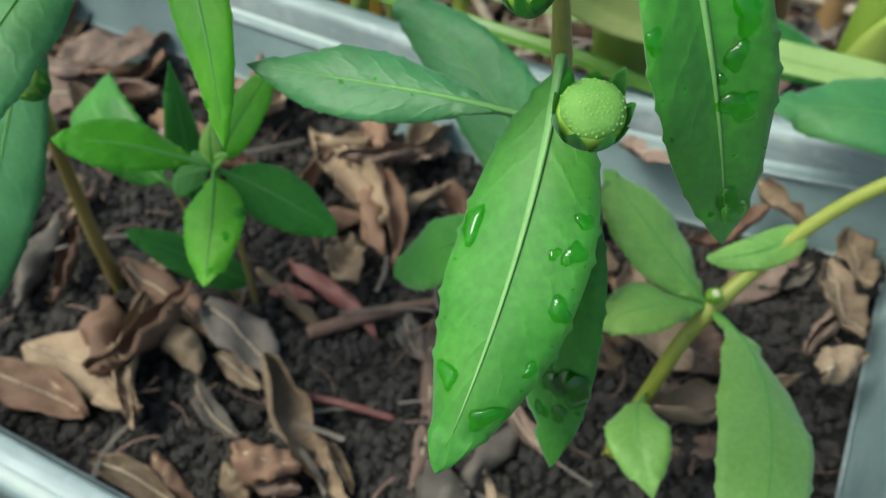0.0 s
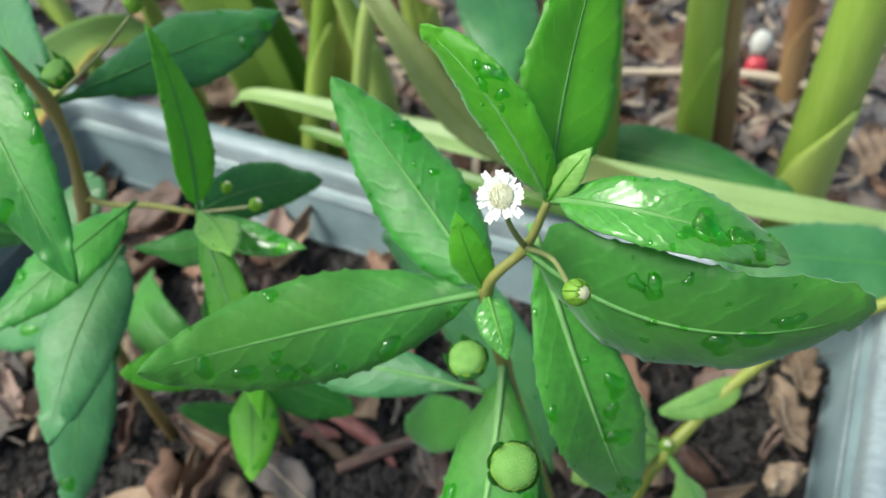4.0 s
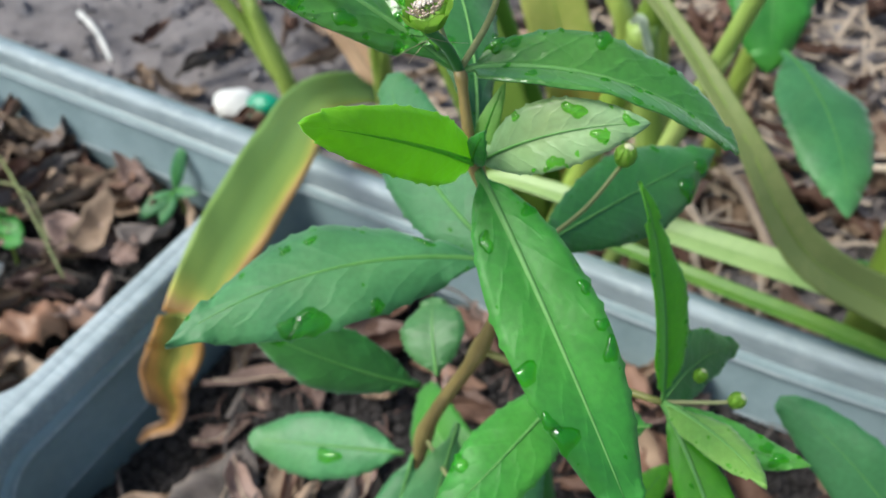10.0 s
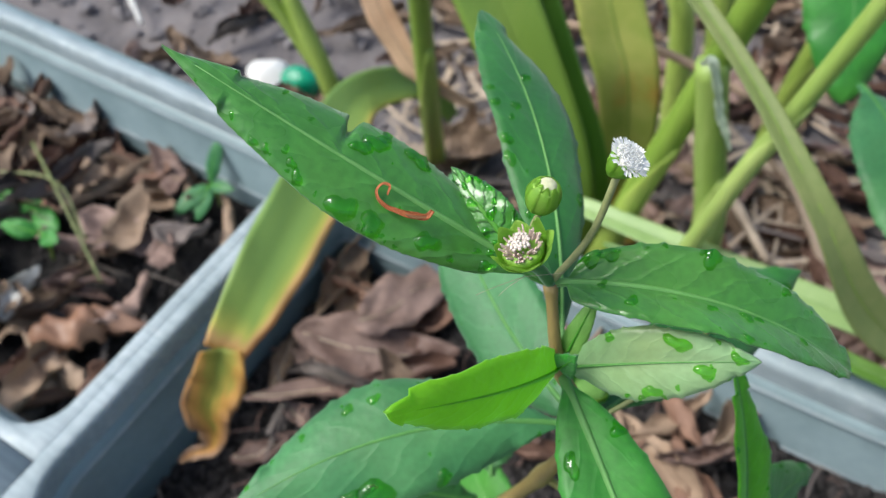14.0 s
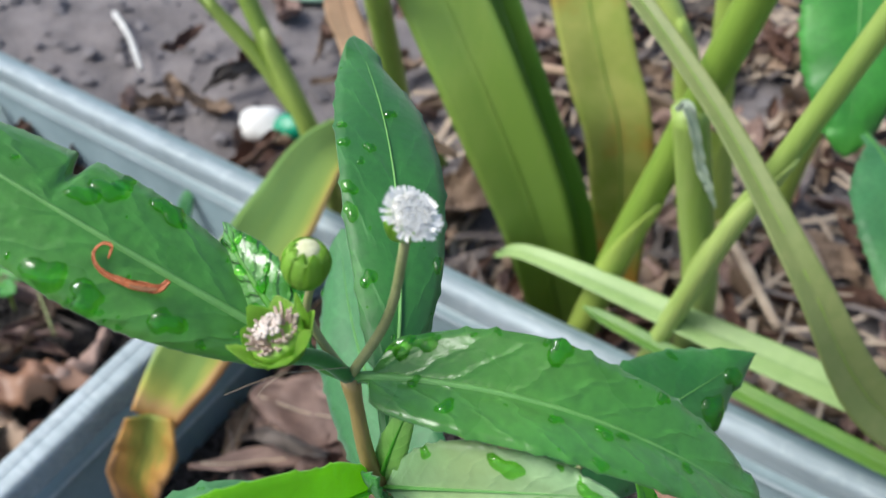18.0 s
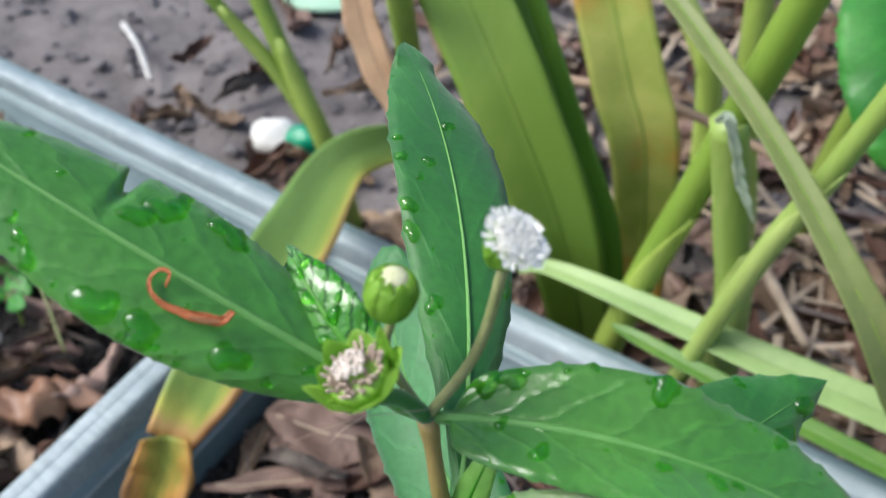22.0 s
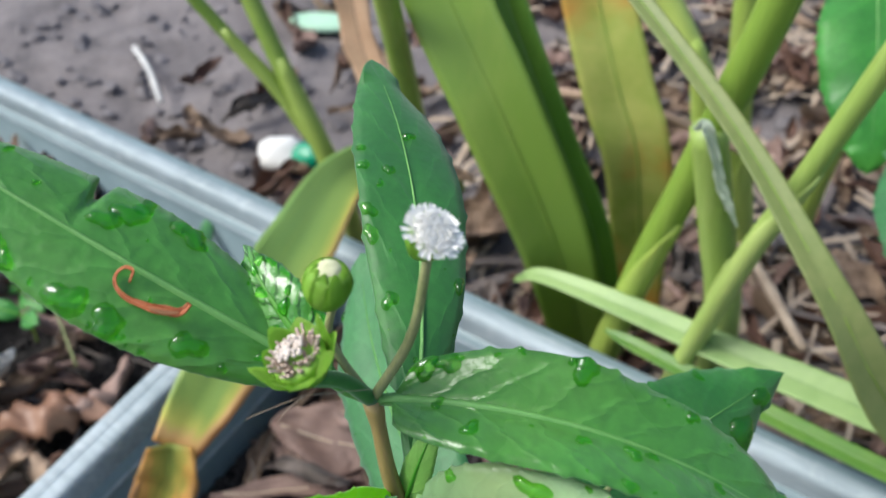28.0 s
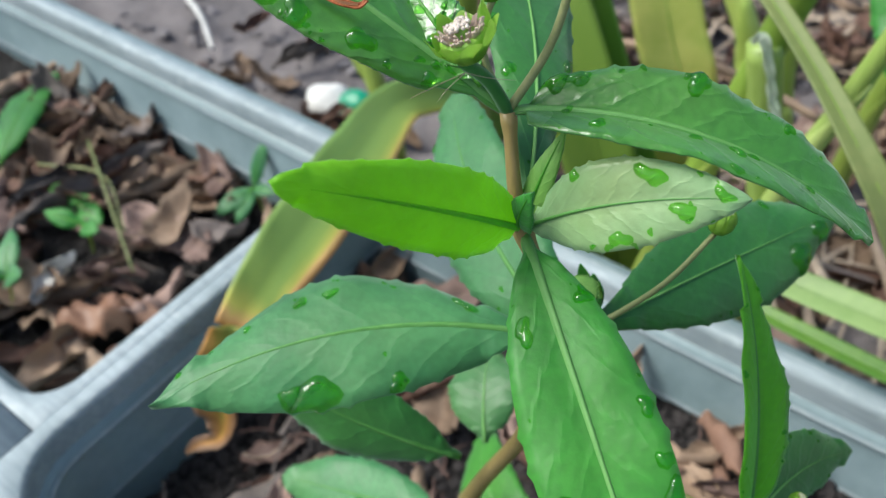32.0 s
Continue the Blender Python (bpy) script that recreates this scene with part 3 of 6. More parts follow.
    part("disc", placed(revolve([(0.0027, 0.0002), (0.0026, 0.0009), (0.0014, 0.0012), (0.0003, 0.0011)], 16, 0.06, seed), at, axis, size), M_DISC, head, "cream disc florets")
    dots = bmesh.new()
    for k in range(110):
        a, r = k * 2.39996, 0.0025 * math.sqrt((k + 1.5) / 111)
        d = V((math.cos(a) * r * 160, math.sin(a) * r * 160, 1)).normalized()
        p = V((r * math.cos(a), r * math.sin(a), 0.0009))
        q = d.orthogonal().normalized() * 0.00016
        w = d.cross(q)
        h = rng.uniform(0.0003, 0.0009)
        low, top = [[dots.verts.new(p + d * z + o * f) for o in (q, w, -q, -w)] for z, f in ((0, 0.7), (h, 1.15))]
        for n in range(4):
            dots.faces.new((low[n], low[(n + 1) % 4], top[(n + 1) % 4], top[n]))
        dots.faces.new(top)
    part("disc_floret", placed(dots, at, axis, size), M_PETAL if many else M_BUD_TIP, head, "tiny pale tubes on the disc", False)
    for tier in range(2):
        for k in range(rays):
            a = (k + tier * 0.37) / rays * 2 * math.pi + rng.uniform(-0.06, 0.06)
            ln, w = long * (rng.uniform(0.85, 1.15) if many else rng.uniform(0.55, 1.15)), (0.00030 if many else 0.00040) * rng.uniform(0.85, 1.15) * (24 / rays) ** 0.62
            up = 0.30 + 0.40 * tier + rng.uniform(-0.15, 0.15) if many else 0.25 + 0.2 * tier + rng.uniform(-0.2, 0.2)
            bm = bmesh.new()
            c, s = math.cos(a), math.sin(a)
            rws = []
            for i in range(5):
                u = i / 4
                r, z = 0.0024 - 0.0003 * tier + ln * u * math.cos(up), 0.0004 + ln * u * math.sin(up) - 0.0003 * u * u
                ww = w * (0.6 + 0.65 * math.sin(u * 2.4))
                rws.append([bm.verts.new((r * c - q * ww * s + (0.0003 * c if i == 4 and not q else 0) * -1, r * s + q * ww * c - (0.0003 * s if i == 4 and not q else 0), z + (0.00012 if q else 0))) for q in (-1, 0, 1)])
            for p, q in zip(rws, rws[1:]):
                for n in range(2):
                    bm.faces.new((p[n], p[n + 1], q[n + 1], q[n]))
            part("petal", placed(bm, at, axis, size), M_PETAL, head)
    return head


def stalk(parent, pts, r0, r1, m=None, name="stalk"):
    return part(name, tube(pts, r0, r1, n=12, sides=8), m or M_STALK, parent)


# ---- the planter tray ----
TX, TY, TZ = (V((0.9405, -0.3324, -0.0702)) + 0.0384 * V((0.0435, -0.0872, 0.9952))).normalized(), V((0.3369, 0.9391, 0.0675)), V((0.0435, -0.0872, 0.9952))
TY = (TY - TX * TY.dot(TX)).normalized()
TZ = TX.cross(TY)
TO = V((-0.2395, 0.4615, 0.1011))
TRAY = Matrix.Translation(TO) @ Matrix((TX, TY, TZ)).transposed().to_4x4()
SOIL = -0.072


def bow(x):
    """The far end of the filled tray bends up a little."""
    return 0.5 * max(0.0, x - 0.25) ** 2


def soil_level(x):
    """The soil lies a little higher towards the tray's far end."""
    s = min(1.0, max(0.0, (x - 0.02) / 0.16))
    return SOIL + (0.02 * s * s * (3 - 2 * s) + bow(x) if x > 0 else -0.0384 * x)


def on_tray(x, y, z=0.0):
    return TRAY @ V((x, y, z))


def ring(x0, x1, y0, y1, r, off, square=False, steps=8):
    """A rounded rectangle shrunk by off, as points; square: its corners are pulled out to right angles."""
    cx, cy, hx, hy = (x0 + x1) / 2, (y0 + y1) / 2, (x1 - x0) / 2, (y1 - y0) / 2
    out = []
    for i, (sx, sy, a0) in enumerate(((1, 1, 0), (-1, 1, 90), (-1, -1, 180), (1, -1, 270))):
        rc = r[i] if isinstance(r, tuple) else r
        for k in range(steps + 1):
            a = radians(a0 + 90 * k / steps)
            c, s = math.cos(a), math.sin(a)
            rr = max(rc - off, 0.002)
            if square:
                g = 1 / max(abs(c), abs(s))
                c, s = c * g, s * g
            out.append((cx + sx * (hx - rc) + c * rr, cy + sy * (hy - rc) + s * rr))
    fine = []
    for p, q in zip(out, out[1:] + out[:1]):
        m = 24 if abs(p[0] - q[0]) > 0.1 else 1
        fine += [(p[0] + (q[0] - p[0]) * i / m, p[1] + (q[1] - p[1]) * i / m) for i in range(m)]
    return fine


def sweep(rect, r, profile):
    bm = bmesh.new()
    rings = []
    for off, z, sq in profile:
        rings.append([bm.verts.new((x, y, z + bow(x))) for x, y in ring(*rect, r, off, sq, 8)])
    n = len(rings[0])
    for a, b in zip(rings, rings[1:]):
        for k in range(n):
            bm.faces.new((a[k], b[k], b[(k + 1) % n], a[(k + 1) % n]))
    return bm


tray = thing("planter_tray", TO, "long grey plastic planter tray with a divider and ridged walls", "planter")
tray.matrix_world = TRAY
R1 = (0.015, 0.480, -0.250, -0.013)
CORNERS = {True: (0.014, 0.014, 0.034, 0.014), False: (0.014, 0.014, 0.014, 0.022)}
R2 = (-0.470, 0.0, -0.215, -0.013)
INNER = [(-0.0075, 0.0005, True), (-0.0068, 0.001, True), (-0.0015, 0.001, False), (0.0, 0.0, False), (0.0008, -0.003, False), (0.001, -0.013, False), (0.0035, -0.0145, False), (0.0045, -0.0165, False), (0.0062, -0.046, False), (0.0078, -0.0475, False), (0.0085, -0.050, False), (0.0105, -0.1, False)]
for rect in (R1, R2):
    # The rim's sky brightness is painted in by this lighter plastic.
    ob = part("rim", sweep(rect, CORNERS[rect is R1], INNER[:6]), M_WORN_SKYLIT, None, "scuffed rim with reflected sky light painted in")
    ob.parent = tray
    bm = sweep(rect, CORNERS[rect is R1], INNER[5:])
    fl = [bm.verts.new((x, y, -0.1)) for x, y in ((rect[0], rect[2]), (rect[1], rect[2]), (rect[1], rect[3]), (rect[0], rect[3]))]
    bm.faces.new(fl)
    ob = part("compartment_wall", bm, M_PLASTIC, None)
    ob.parent = tray
bm = sweep((-0.4775, 0.4875, -0.2575, -0.0055), 0.03, [(0.0, 0.0005, True), (-0.0045, 0.0, True), (-0.0055, -0.0012, True), (-0.0058, -0.012, True), (-0.004, -0.0125, True), (-0.002, -0.0125, True), (0.006, -0.105, True)])
ob = part("outer_wall", bm, M_PLASTIC)
ob.parent = tray
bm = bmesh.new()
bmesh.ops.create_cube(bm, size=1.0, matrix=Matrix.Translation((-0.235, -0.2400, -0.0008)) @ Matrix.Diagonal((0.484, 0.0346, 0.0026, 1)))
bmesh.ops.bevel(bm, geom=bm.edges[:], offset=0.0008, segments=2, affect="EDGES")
# The shelf top takes the same painted sky brightness.
ob = part("front_shelf", bm, M_WORN_SKYLIT)
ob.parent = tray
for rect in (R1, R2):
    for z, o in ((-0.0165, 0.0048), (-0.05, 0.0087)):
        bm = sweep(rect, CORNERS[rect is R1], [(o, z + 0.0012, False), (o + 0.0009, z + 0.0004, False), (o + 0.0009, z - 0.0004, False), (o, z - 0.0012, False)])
        # Lighter colour imitates the light that these ledges catch.
        ob = part("ridge", bm, M_WORN_SKYLIT)
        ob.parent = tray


# ---- soil and ground ----
def rough_height(x, y, seed=0):
    p = V((x * 40, y * 40, seed))
    return 0.006 * noise.noise(p * 0.5) + 0.004 * noise.noise(p * 1.3) + 0.0022 * noise.noise(p * 4) + 0.001 * noise.noise(p * 10)


def soil_sheet(rect, step, seed):
    bm = bmesh.new()
    x0, x1, y0, y1 = rect
    nx, ny = int((x1 - x0) / step), int((y1 - y0) / step)
    g = [[bm.verts.new((x0 + (x1 - x0) * i / nx, y0 + (y1 - y0) * j / ny, soil_level(x0 + i * step) + rough_height(x0 + i * step, y0 + j * step, seed))) for j in range(ny + 1)] for i in range(nx + 1)]
    for i in range(nx):
        for j in range(ny):
            bm.faces.new((g[i][j], g[i + 1][j], g[i + 1][j + 1], g[i][j + 1]))
    return bm


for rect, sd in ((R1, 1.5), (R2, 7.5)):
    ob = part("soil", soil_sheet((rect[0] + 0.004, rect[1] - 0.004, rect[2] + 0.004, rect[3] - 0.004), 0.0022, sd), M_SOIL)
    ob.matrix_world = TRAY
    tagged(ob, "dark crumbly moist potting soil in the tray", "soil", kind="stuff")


def ground_height(x, y):
    q = TRAY.inverted() @ V((x, y, 0))
    dx = max(R2[0] - 0.01 - q.x, q.x - R1[1] - 0.01, 0)
    dy = max(-0.26 - q.y, q.y - 0.002, 0)
    s = min(1, math.hypot(dx, dy) / 0.05)
    s = s * s * (3 - 2 * s)
    return -0.035 + 0.03 * s + (0.012 * noise.noise(V((x * 9, y * 9, 0))) + 0.005 * noise.noise(V((x * 40, y * 40, 3)))) * s


bm = bmesh.new()
xs = [-40, -12, -4, -2] + [-1.2 + 0.012 * i for i in range(170)] + [2, 4, 12, 40]
ys = [-40, -12, -4, -1.5] + [-0.7 + 0.012 * i for i in range(190)] + [2.5, 5, 12, 40]
g = [[bm.verts.new((x, y, ground_height(x, y) if abs(x) < 3 and abs(y) < 3 else -0.005)) for y in ys] for x in xs]
for i in range(len(xs) - 1):
    for j in range(len(ys) - 1):
        bm.faces.new((g[i][j], g[i + 1][j], g[i + 1][j + 1], g[i][j + 1]))
tagged(part("ground", bm, M_GROUND), "bare grey-brown garden soil strewn with dry leaves", "ground", kind="structure")

# ---- plant with the open flower on top (the tall one) ----
N1, N2, N3, N4 = V((-0.0922, 0.2082, 0.3079)), V((-0.0885, 0.2042, 0.2886)), V((-0.0810, 0.2135, 0.2535)), V((-0.0890, 0.2210, 0.2125))
N5, ROOT = V((-0.1075, 0.2270, 0.1600)), V((-0.1200, 0.2560, 0.0080))
A = thing("false_daisy_plant", ROOT, "tall false daisy with paired lance leaves and a white flower", "plant", "false daisy plants")
part("stem", tube([ROOT, (-0.117, 0.242, 0.08), N5, N4, N3, N2, N1], 0.0030, 0.00095, n=60, sides=12, bulge=(0.333, 0.5, 0.667, 0.833, 0.995), swell=0.45), M_STEM, A, "olive and reddish jointed stem")

leaf(A, N1, (-0.1562, 0.2126, 0.3462), 0.0186, M_LEAF_SHEEN, roll=-15.7, arch=0.036, bend=0.022, widest=0.448, fold=0.05, blunt=1.279, curl=-0.003, seed=1, dew=26, lean_to=UP, nu=150, wave=0.012, teeth=0.016, bite=(0.578, -1, 0.34, 0.011), label="dark green wet leaf with a nibbled notch", drops=((0.537, -0.4, 0.00152), (0.512, -0.65, 0.00188), (0.5, -0.86, 0.00139), (0.412, -0.86, 0.00174), (0.512, 0.8, 0.00221), (0.438, 0.8, 0.00189), (0.312, 0.65, 0.00183), (0.625, 0.85, 0.00114), (0.65, 0.7, 0.00082), (0.675, 0.55, 0.00066), (0.163, 0.75, 0.00102), (0.662, -0.4, 0.00042)))
leaf(A, N1, (-0.0361, 0.2083, 0.2993), 0.0153, M_LEAF_SHEEN, roll=-19.8, arch=0.076, bend=0.036, widest=0.373, fold=0.682, blunt=0.5, curl=0.115, seed=2, dew=16, drops=((0.1, 0.86, 0.0019), (0.15, 0.8, 0.00129), (0.237, -0.5, 0.00124), (0.45, 0.85, 0.00159), (0.15, -0.05, 0.00085), (0.475, -0.25, 0.00074), (0.588, -0.2, 0.00098), (0.588, -0.86, 0.00079), (0.7, 0.85, 0.00083), (0.787, -0.2, 0.00066)))
# Brightness from behind is painted into this leaf's colour.
leaf(A, N2, (-0.1119, 0.1716, 0.3181), 0.0133, M_LEAF_PAINTED_LIT, roll=-34.8, arch=0.07, bend=-0.023, widest=0.404, fold=0.188, blunt=0.654, curl=-0.006, seed=3, lean_to=(0.15, -0.54, 0.83), rib=M_LEAF_PAINTED_LIT, label="bright leaf with light from behind painted in")
# The whitish sky sheen on this leaf sits in its base colour.
leaf(A, N2, (-0.0552, 0.2031, 0.3029), 0.0139, M_LEAF_PAINTED_SHEEN, roll=17.2, arch=0.147, bend=0.061, widest=0.47, fold=0.312, blunt=0.918, curl=-0.075, seed=4, dew=8, lean_to=(0.1, -0.6, 0.8), label="glossy leaf with painted sky sheen and water drops", drops=((0.338, 0.86, 0.00080), (0.662, 0.6, 0.00152), (0.5, -0.75, 0.00126), (0.762, -0.35, 0.00127), (0.912, 0.2, 0.00102), (0.625, -0.7, 0.00053), (0.775, -0.65, 0.00046)))
leaf(A, N2, (-0.0501, 0.1513, 0.2465), 0.0207, M_LEAF, roll=-3.1, arch=0.096, bend=-0.001, widest=0.444, fold=0.331, blunt=0.851, curl=-0.012, seed=5, dew=8, drops=((0.212, -0.65, 0.00155), (0.175, 0.86, 0.00157), (0.412, 0.86, 0.00129), (0.575, 0.85, 0.00169), (0.512, 0.86, 0.00127), (0.55, -0.85, 0.00232), (0.725, -0.85, 0.00273), (0.675, -0.86, 0.00147)), rib_width=0.0007)
leaf(A, N3, (-0.1541, 0.1785, 0.2503), 0.0278, M_LEAF_BLUE, roll=11.7, arch=0.042, bend=-0.093, widest=0.515, fold=0.007, blunt=1.2, curl=-0.007, seed=6, dew=10, drops=((0.613, 0.85, 0.00386), (0.662, 0.8, 0.00231), (0.412, 0.86, 0.00157), (0.55, -0.7, 0.00135), (0.625, -0.7, 0.00134), (0.225, -0.75, 0.00164), (0.762, -0.75, 0.00079)))
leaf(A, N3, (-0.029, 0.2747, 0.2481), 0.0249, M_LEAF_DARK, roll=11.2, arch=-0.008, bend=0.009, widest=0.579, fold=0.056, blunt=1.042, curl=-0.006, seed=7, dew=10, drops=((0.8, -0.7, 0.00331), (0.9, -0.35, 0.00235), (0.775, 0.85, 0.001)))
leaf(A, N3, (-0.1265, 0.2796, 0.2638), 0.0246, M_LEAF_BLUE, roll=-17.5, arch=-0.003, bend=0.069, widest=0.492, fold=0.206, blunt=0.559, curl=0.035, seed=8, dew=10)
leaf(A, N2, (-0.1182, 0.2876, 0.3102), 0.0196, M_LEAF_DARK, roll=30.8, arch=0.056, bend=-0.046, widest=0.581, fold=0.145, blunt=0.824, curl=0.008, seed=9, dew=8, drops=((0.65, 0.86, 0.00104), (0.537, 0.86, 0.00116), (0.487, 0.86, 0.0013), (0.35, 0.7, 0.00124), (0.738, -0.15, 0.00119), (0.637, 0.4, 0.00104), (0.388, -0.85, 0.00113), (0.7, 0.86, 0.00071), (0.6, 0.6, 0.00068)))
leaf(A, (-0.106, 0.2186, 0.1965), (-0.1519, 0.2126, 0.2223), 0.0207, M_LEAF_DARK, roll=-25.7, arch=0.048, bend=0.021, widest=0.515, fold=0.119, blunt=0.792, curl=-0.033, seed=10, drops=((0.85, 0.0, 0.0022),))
leaf(A, (-0.1038, 0.2328, 0.1838), (-0.1088, 0.2588, 0.1904), 0.0217, M_LEAF_BLUE, roll=-10.1, arch=0.143, bend=-0.003, widest=0.491, fold=0.238, blunt=0.814, curl=-0.086, seed=11)
leaf(A, (-0.1162, 0.2317, 0.1409), (-0.1784, 0.2383, 0.1268), 0.0243, M_LEAF_BLUE, roll=2.6, arch=0.008, bend=0.002, widest=0.514, fold=0.083, blunt=0.713, curl=0.009, seed=12, drops=((0.45, 0.3, 0.00308),))
leaf(A, (-0.1120, 0.2290, 0.1460), (-0.1230, 0.1850, 0.0900), 0.021, M_LEAF_BLUE, roll=0, arch=0.08, seed=13)
# small young leaves at the joints
leaf(A, N2, (-0.0860, 0.1985, 0.3010), 0.0055, M_LEAF, roll=10, seed=14, rib=M_RIB_DIM)
leaf(A, (-0.0955, 0.2065, 0.3130), (-0.1118, 0.2188, 0.3225), 0.0092, M_LEAF_GLAZED, roll=0, lean_to=(-0.3, -0.55, 0.78), wave=0.05, dew=30, seed=15, rib=M_RIB_DIM, label="small wet leaf beside the spent flower", drops=((0.3, -0.4, 0.0008), (0.5, -0.2, 0.0010), (0.66, 0.2, 0.0008), (0.8, 0.0, 0.0006), (0.42, 0.4, 0.0008), (0.25, 0.2, 0.0006), (0.56, -0.6, 0.0006)))
leaf(A, N2, (-0.0835, 0.2100, 0.3050), 0.0045, M_LEAF_YOUNG, roll=0, seed=16, rib=M_RIB_DIM)
# flower, bud and spent head
FL, BUD, OLD = V((-0.0830, 0.2118, 0.3350)), V((-0.0945, 0.2083, 0.3300)), V((-0.0970, 0.2015, 0.3235))
stalk(A, [N1, (-0.0865, 0.2105, 0.3190), FL - V((0.0008, -0.001, 0.0035))], 0.0007, 0.0006)
flower(A, FL, (0.54, -0.05, 0.84), 0.93, seed=3)
stalk(A, [N1, (-0.0955, 0.2085, 0.3150), (-0.0962, 0.2085, 0.3205), BUD - V((0, -0.001, 0.004))], 0.0006, 0.0005)
flower(A, BUD, (0.25, 0.05, 0.95), 1.0, state="bud", seed=4)
stalk(A, [N1, (-0.0945, 0.2060, 0.3140), OLD - V((0, 0, 0.004))], 0.0011, 0.0010, M_LEAF_DARK)
flower(A, OLD, (-0.3, -0.1, 0.9), 1.05, state="old", seed=5)
for q, end in enumerate(((-0.1035, 0.1975, 0.3150), (-0.1000, 0.1985, 0.3142), (-0.0900, 0.2040, 0.3160))):
    part("hair", tube([OLD + V((0.001, -0.002, -0.0045)), (OLD + V(end)) / 2 + V((0, -0.001, -0.0025)), end], 0.00005, 0.00003, n=10, sides=4), M_STRAW, A, "fine pale hair")
# bud on a long stalk at the third joint
stalk(A, [N3, (-0.066, 0.222, 0.264), (-0.0575, 0.2320, 0.2715)], 0.0006, 0.0005)
flower(A, (-0.0567, 0.2325, 0.2752), (0.2, 0, 1), 0.9, state="bud", seed=6)
flower(A, (-0.0805, 0.2215, 0.2590), (-0.2, -0.3, 1), 1.3, state="seed", seed=7)
flower(A, (-0.0830, 0.1900, 0.1750), (-0.3, -0.4, 0.8), 1.3, state="seed", seed=17)
stalk(A, [N5, (-0.095, 0.205, 0.170), (-0.0830, 0.1910, 0.170)], 0.0007, 0.0006)
# side shoot with its own crown of leaves
CT = V((-0.0416, 0.2004, 0.2251))
part("side_shoot", tube([N4, (-0.074, 0.213, 0.2165), (-0.060, 0.2086, 0.2205), CT], 0.0011, 0.0009, n=16, sides=8), M_STEM_RED, A)
leaf(A, CT, (-0.0517, 0.2269, 0.2712), 0.0135, M_LEAF_BRIGHT, roll=51.9, arch=0.02, bend=-0.039, widest=0.324, fold=0.584, blunt=1.012, curl=0.031, seed=20, dew=10, lean_to=(0, -1, 0.3))
leaf(A, CT, (-0.0161, 0.2417, 0.2034), 0.017, M_LEAF, roll=27.9, arch=-0.008, bend=0.058, widest=0.423, fold=0.066, blunt=0.719, curl=-0.015, seed=21, dew=10)
leaf(A, CT, (-0.0187, 0.1641, 0.1807), 0.0138, M_LEAF_BRIGHT, roll=16.8, arch=0.15, bend=0.078, widest=0.436, fold=0.198, blunt=0.982, curl=-0.141, seed=22, dew=10)
leaf(A, CT, (-0.0223, 0.1737, 0.2359), 0.0116, M_LEAF_YOUNG, roll=-31.0, arch=0.017, bend=0.04, widest=0.468, fold=0.079, blunt=0.95, curl=0.019, seed=23, dew=10)
leaf(A, CT, (-0.0082, 0.188, 0.2257), 0.0104, M_LEAF_WET, roll=-7.2, arch=-0.018, bend=-0.068, widest=0.429, fold=0.074, blunt=0.983, curl=0.09, seed=24, dew=10, drops=((0.8, -0.15, 0.00181), (0.713, 0.4, 0.0014)))
leaf(A, (-0.0425, 0.2022, 0.2129), (-0.0708, 0.2144, 0.1981), 0.0118, M_LEAF, roll=-20.3, arch=-0.088, bend=0.074, widest=0.417, fold=0.0, blunt=1.2, curl=-0.141, seed=25)
flower(A, (-0.0238, 0.2020, 0.2280), (0.6, 0, 0.8), 0.7, state="bud", seed=8)
stalk(A, [CT, (-0.0300, 0.2010, 0.2265), (-0.0262, 0.2018, 0.2265)], 0.0006, 0.0005)
flower(A, (-0.0330, 0.2060, 0.2310), (0.3, 0.2, 0.9), 0.6, state="bud", seed=9)
leaf(A, (-0.0623, 0.2062, 0.2244), (-0.0933, 0.1625, 0.2145), 0.0196, M_LEAF, roll=9.0, arch=0.035, bend=0.017, widest=0.473, fold=0.104, blunt=0.925, curl=0.016, seed=26, drops=((0.688, -0.85, 0.00214),))
leaf(A, (-0.0751, 0.2107, 0.2018), (-0.0854, 0.1523, 0.1763), 0.0264, M_LEAF_BLUE, roll=-0.8, arch=0.071, bend=-0.019, widest=0.424, fold=0.093, blunt=0.918, curl=0.013, seed=27)
leaf(A, (-0.0950, 0.2190, 0.1800), (-0.1153, 0.1718, 0.0999), 0.0257, M_LEAF_BLUE, roll=-6.0, arch=0.024, bend=0.009, widest=0.513, fold=0.121, blunt=0.713, curl=0.001, seed=28, drops=((0.875, -0.2, 0.00343),))

# ---- the second flowering plant ----
B0, B1, B2, BT = V((0.0474, 0.1558, 0.2184)), V((0.0441, 0.1476, 0.2512)), V((0.0522, 0.1471, 0.2650)), V((0.0565, 0.1490, 0.2760))
BROOT = V((0.075, 0.215, 0.012))
B = thing("false_daisy_plant", BROOT, "false daisy with broad wet leaves and one open white flower", "plant", "false daisy plants")
part("stem", tube([BROOT, (0.062, 0.185, 0.11), B0, B1, B2, BT], 0.0019, 0.00082, n=44, sides=10, bulge=(0.4, 0.6, 0.8), swell=0.4), M_STEM_RED, B, "reddish olive jointed stem")
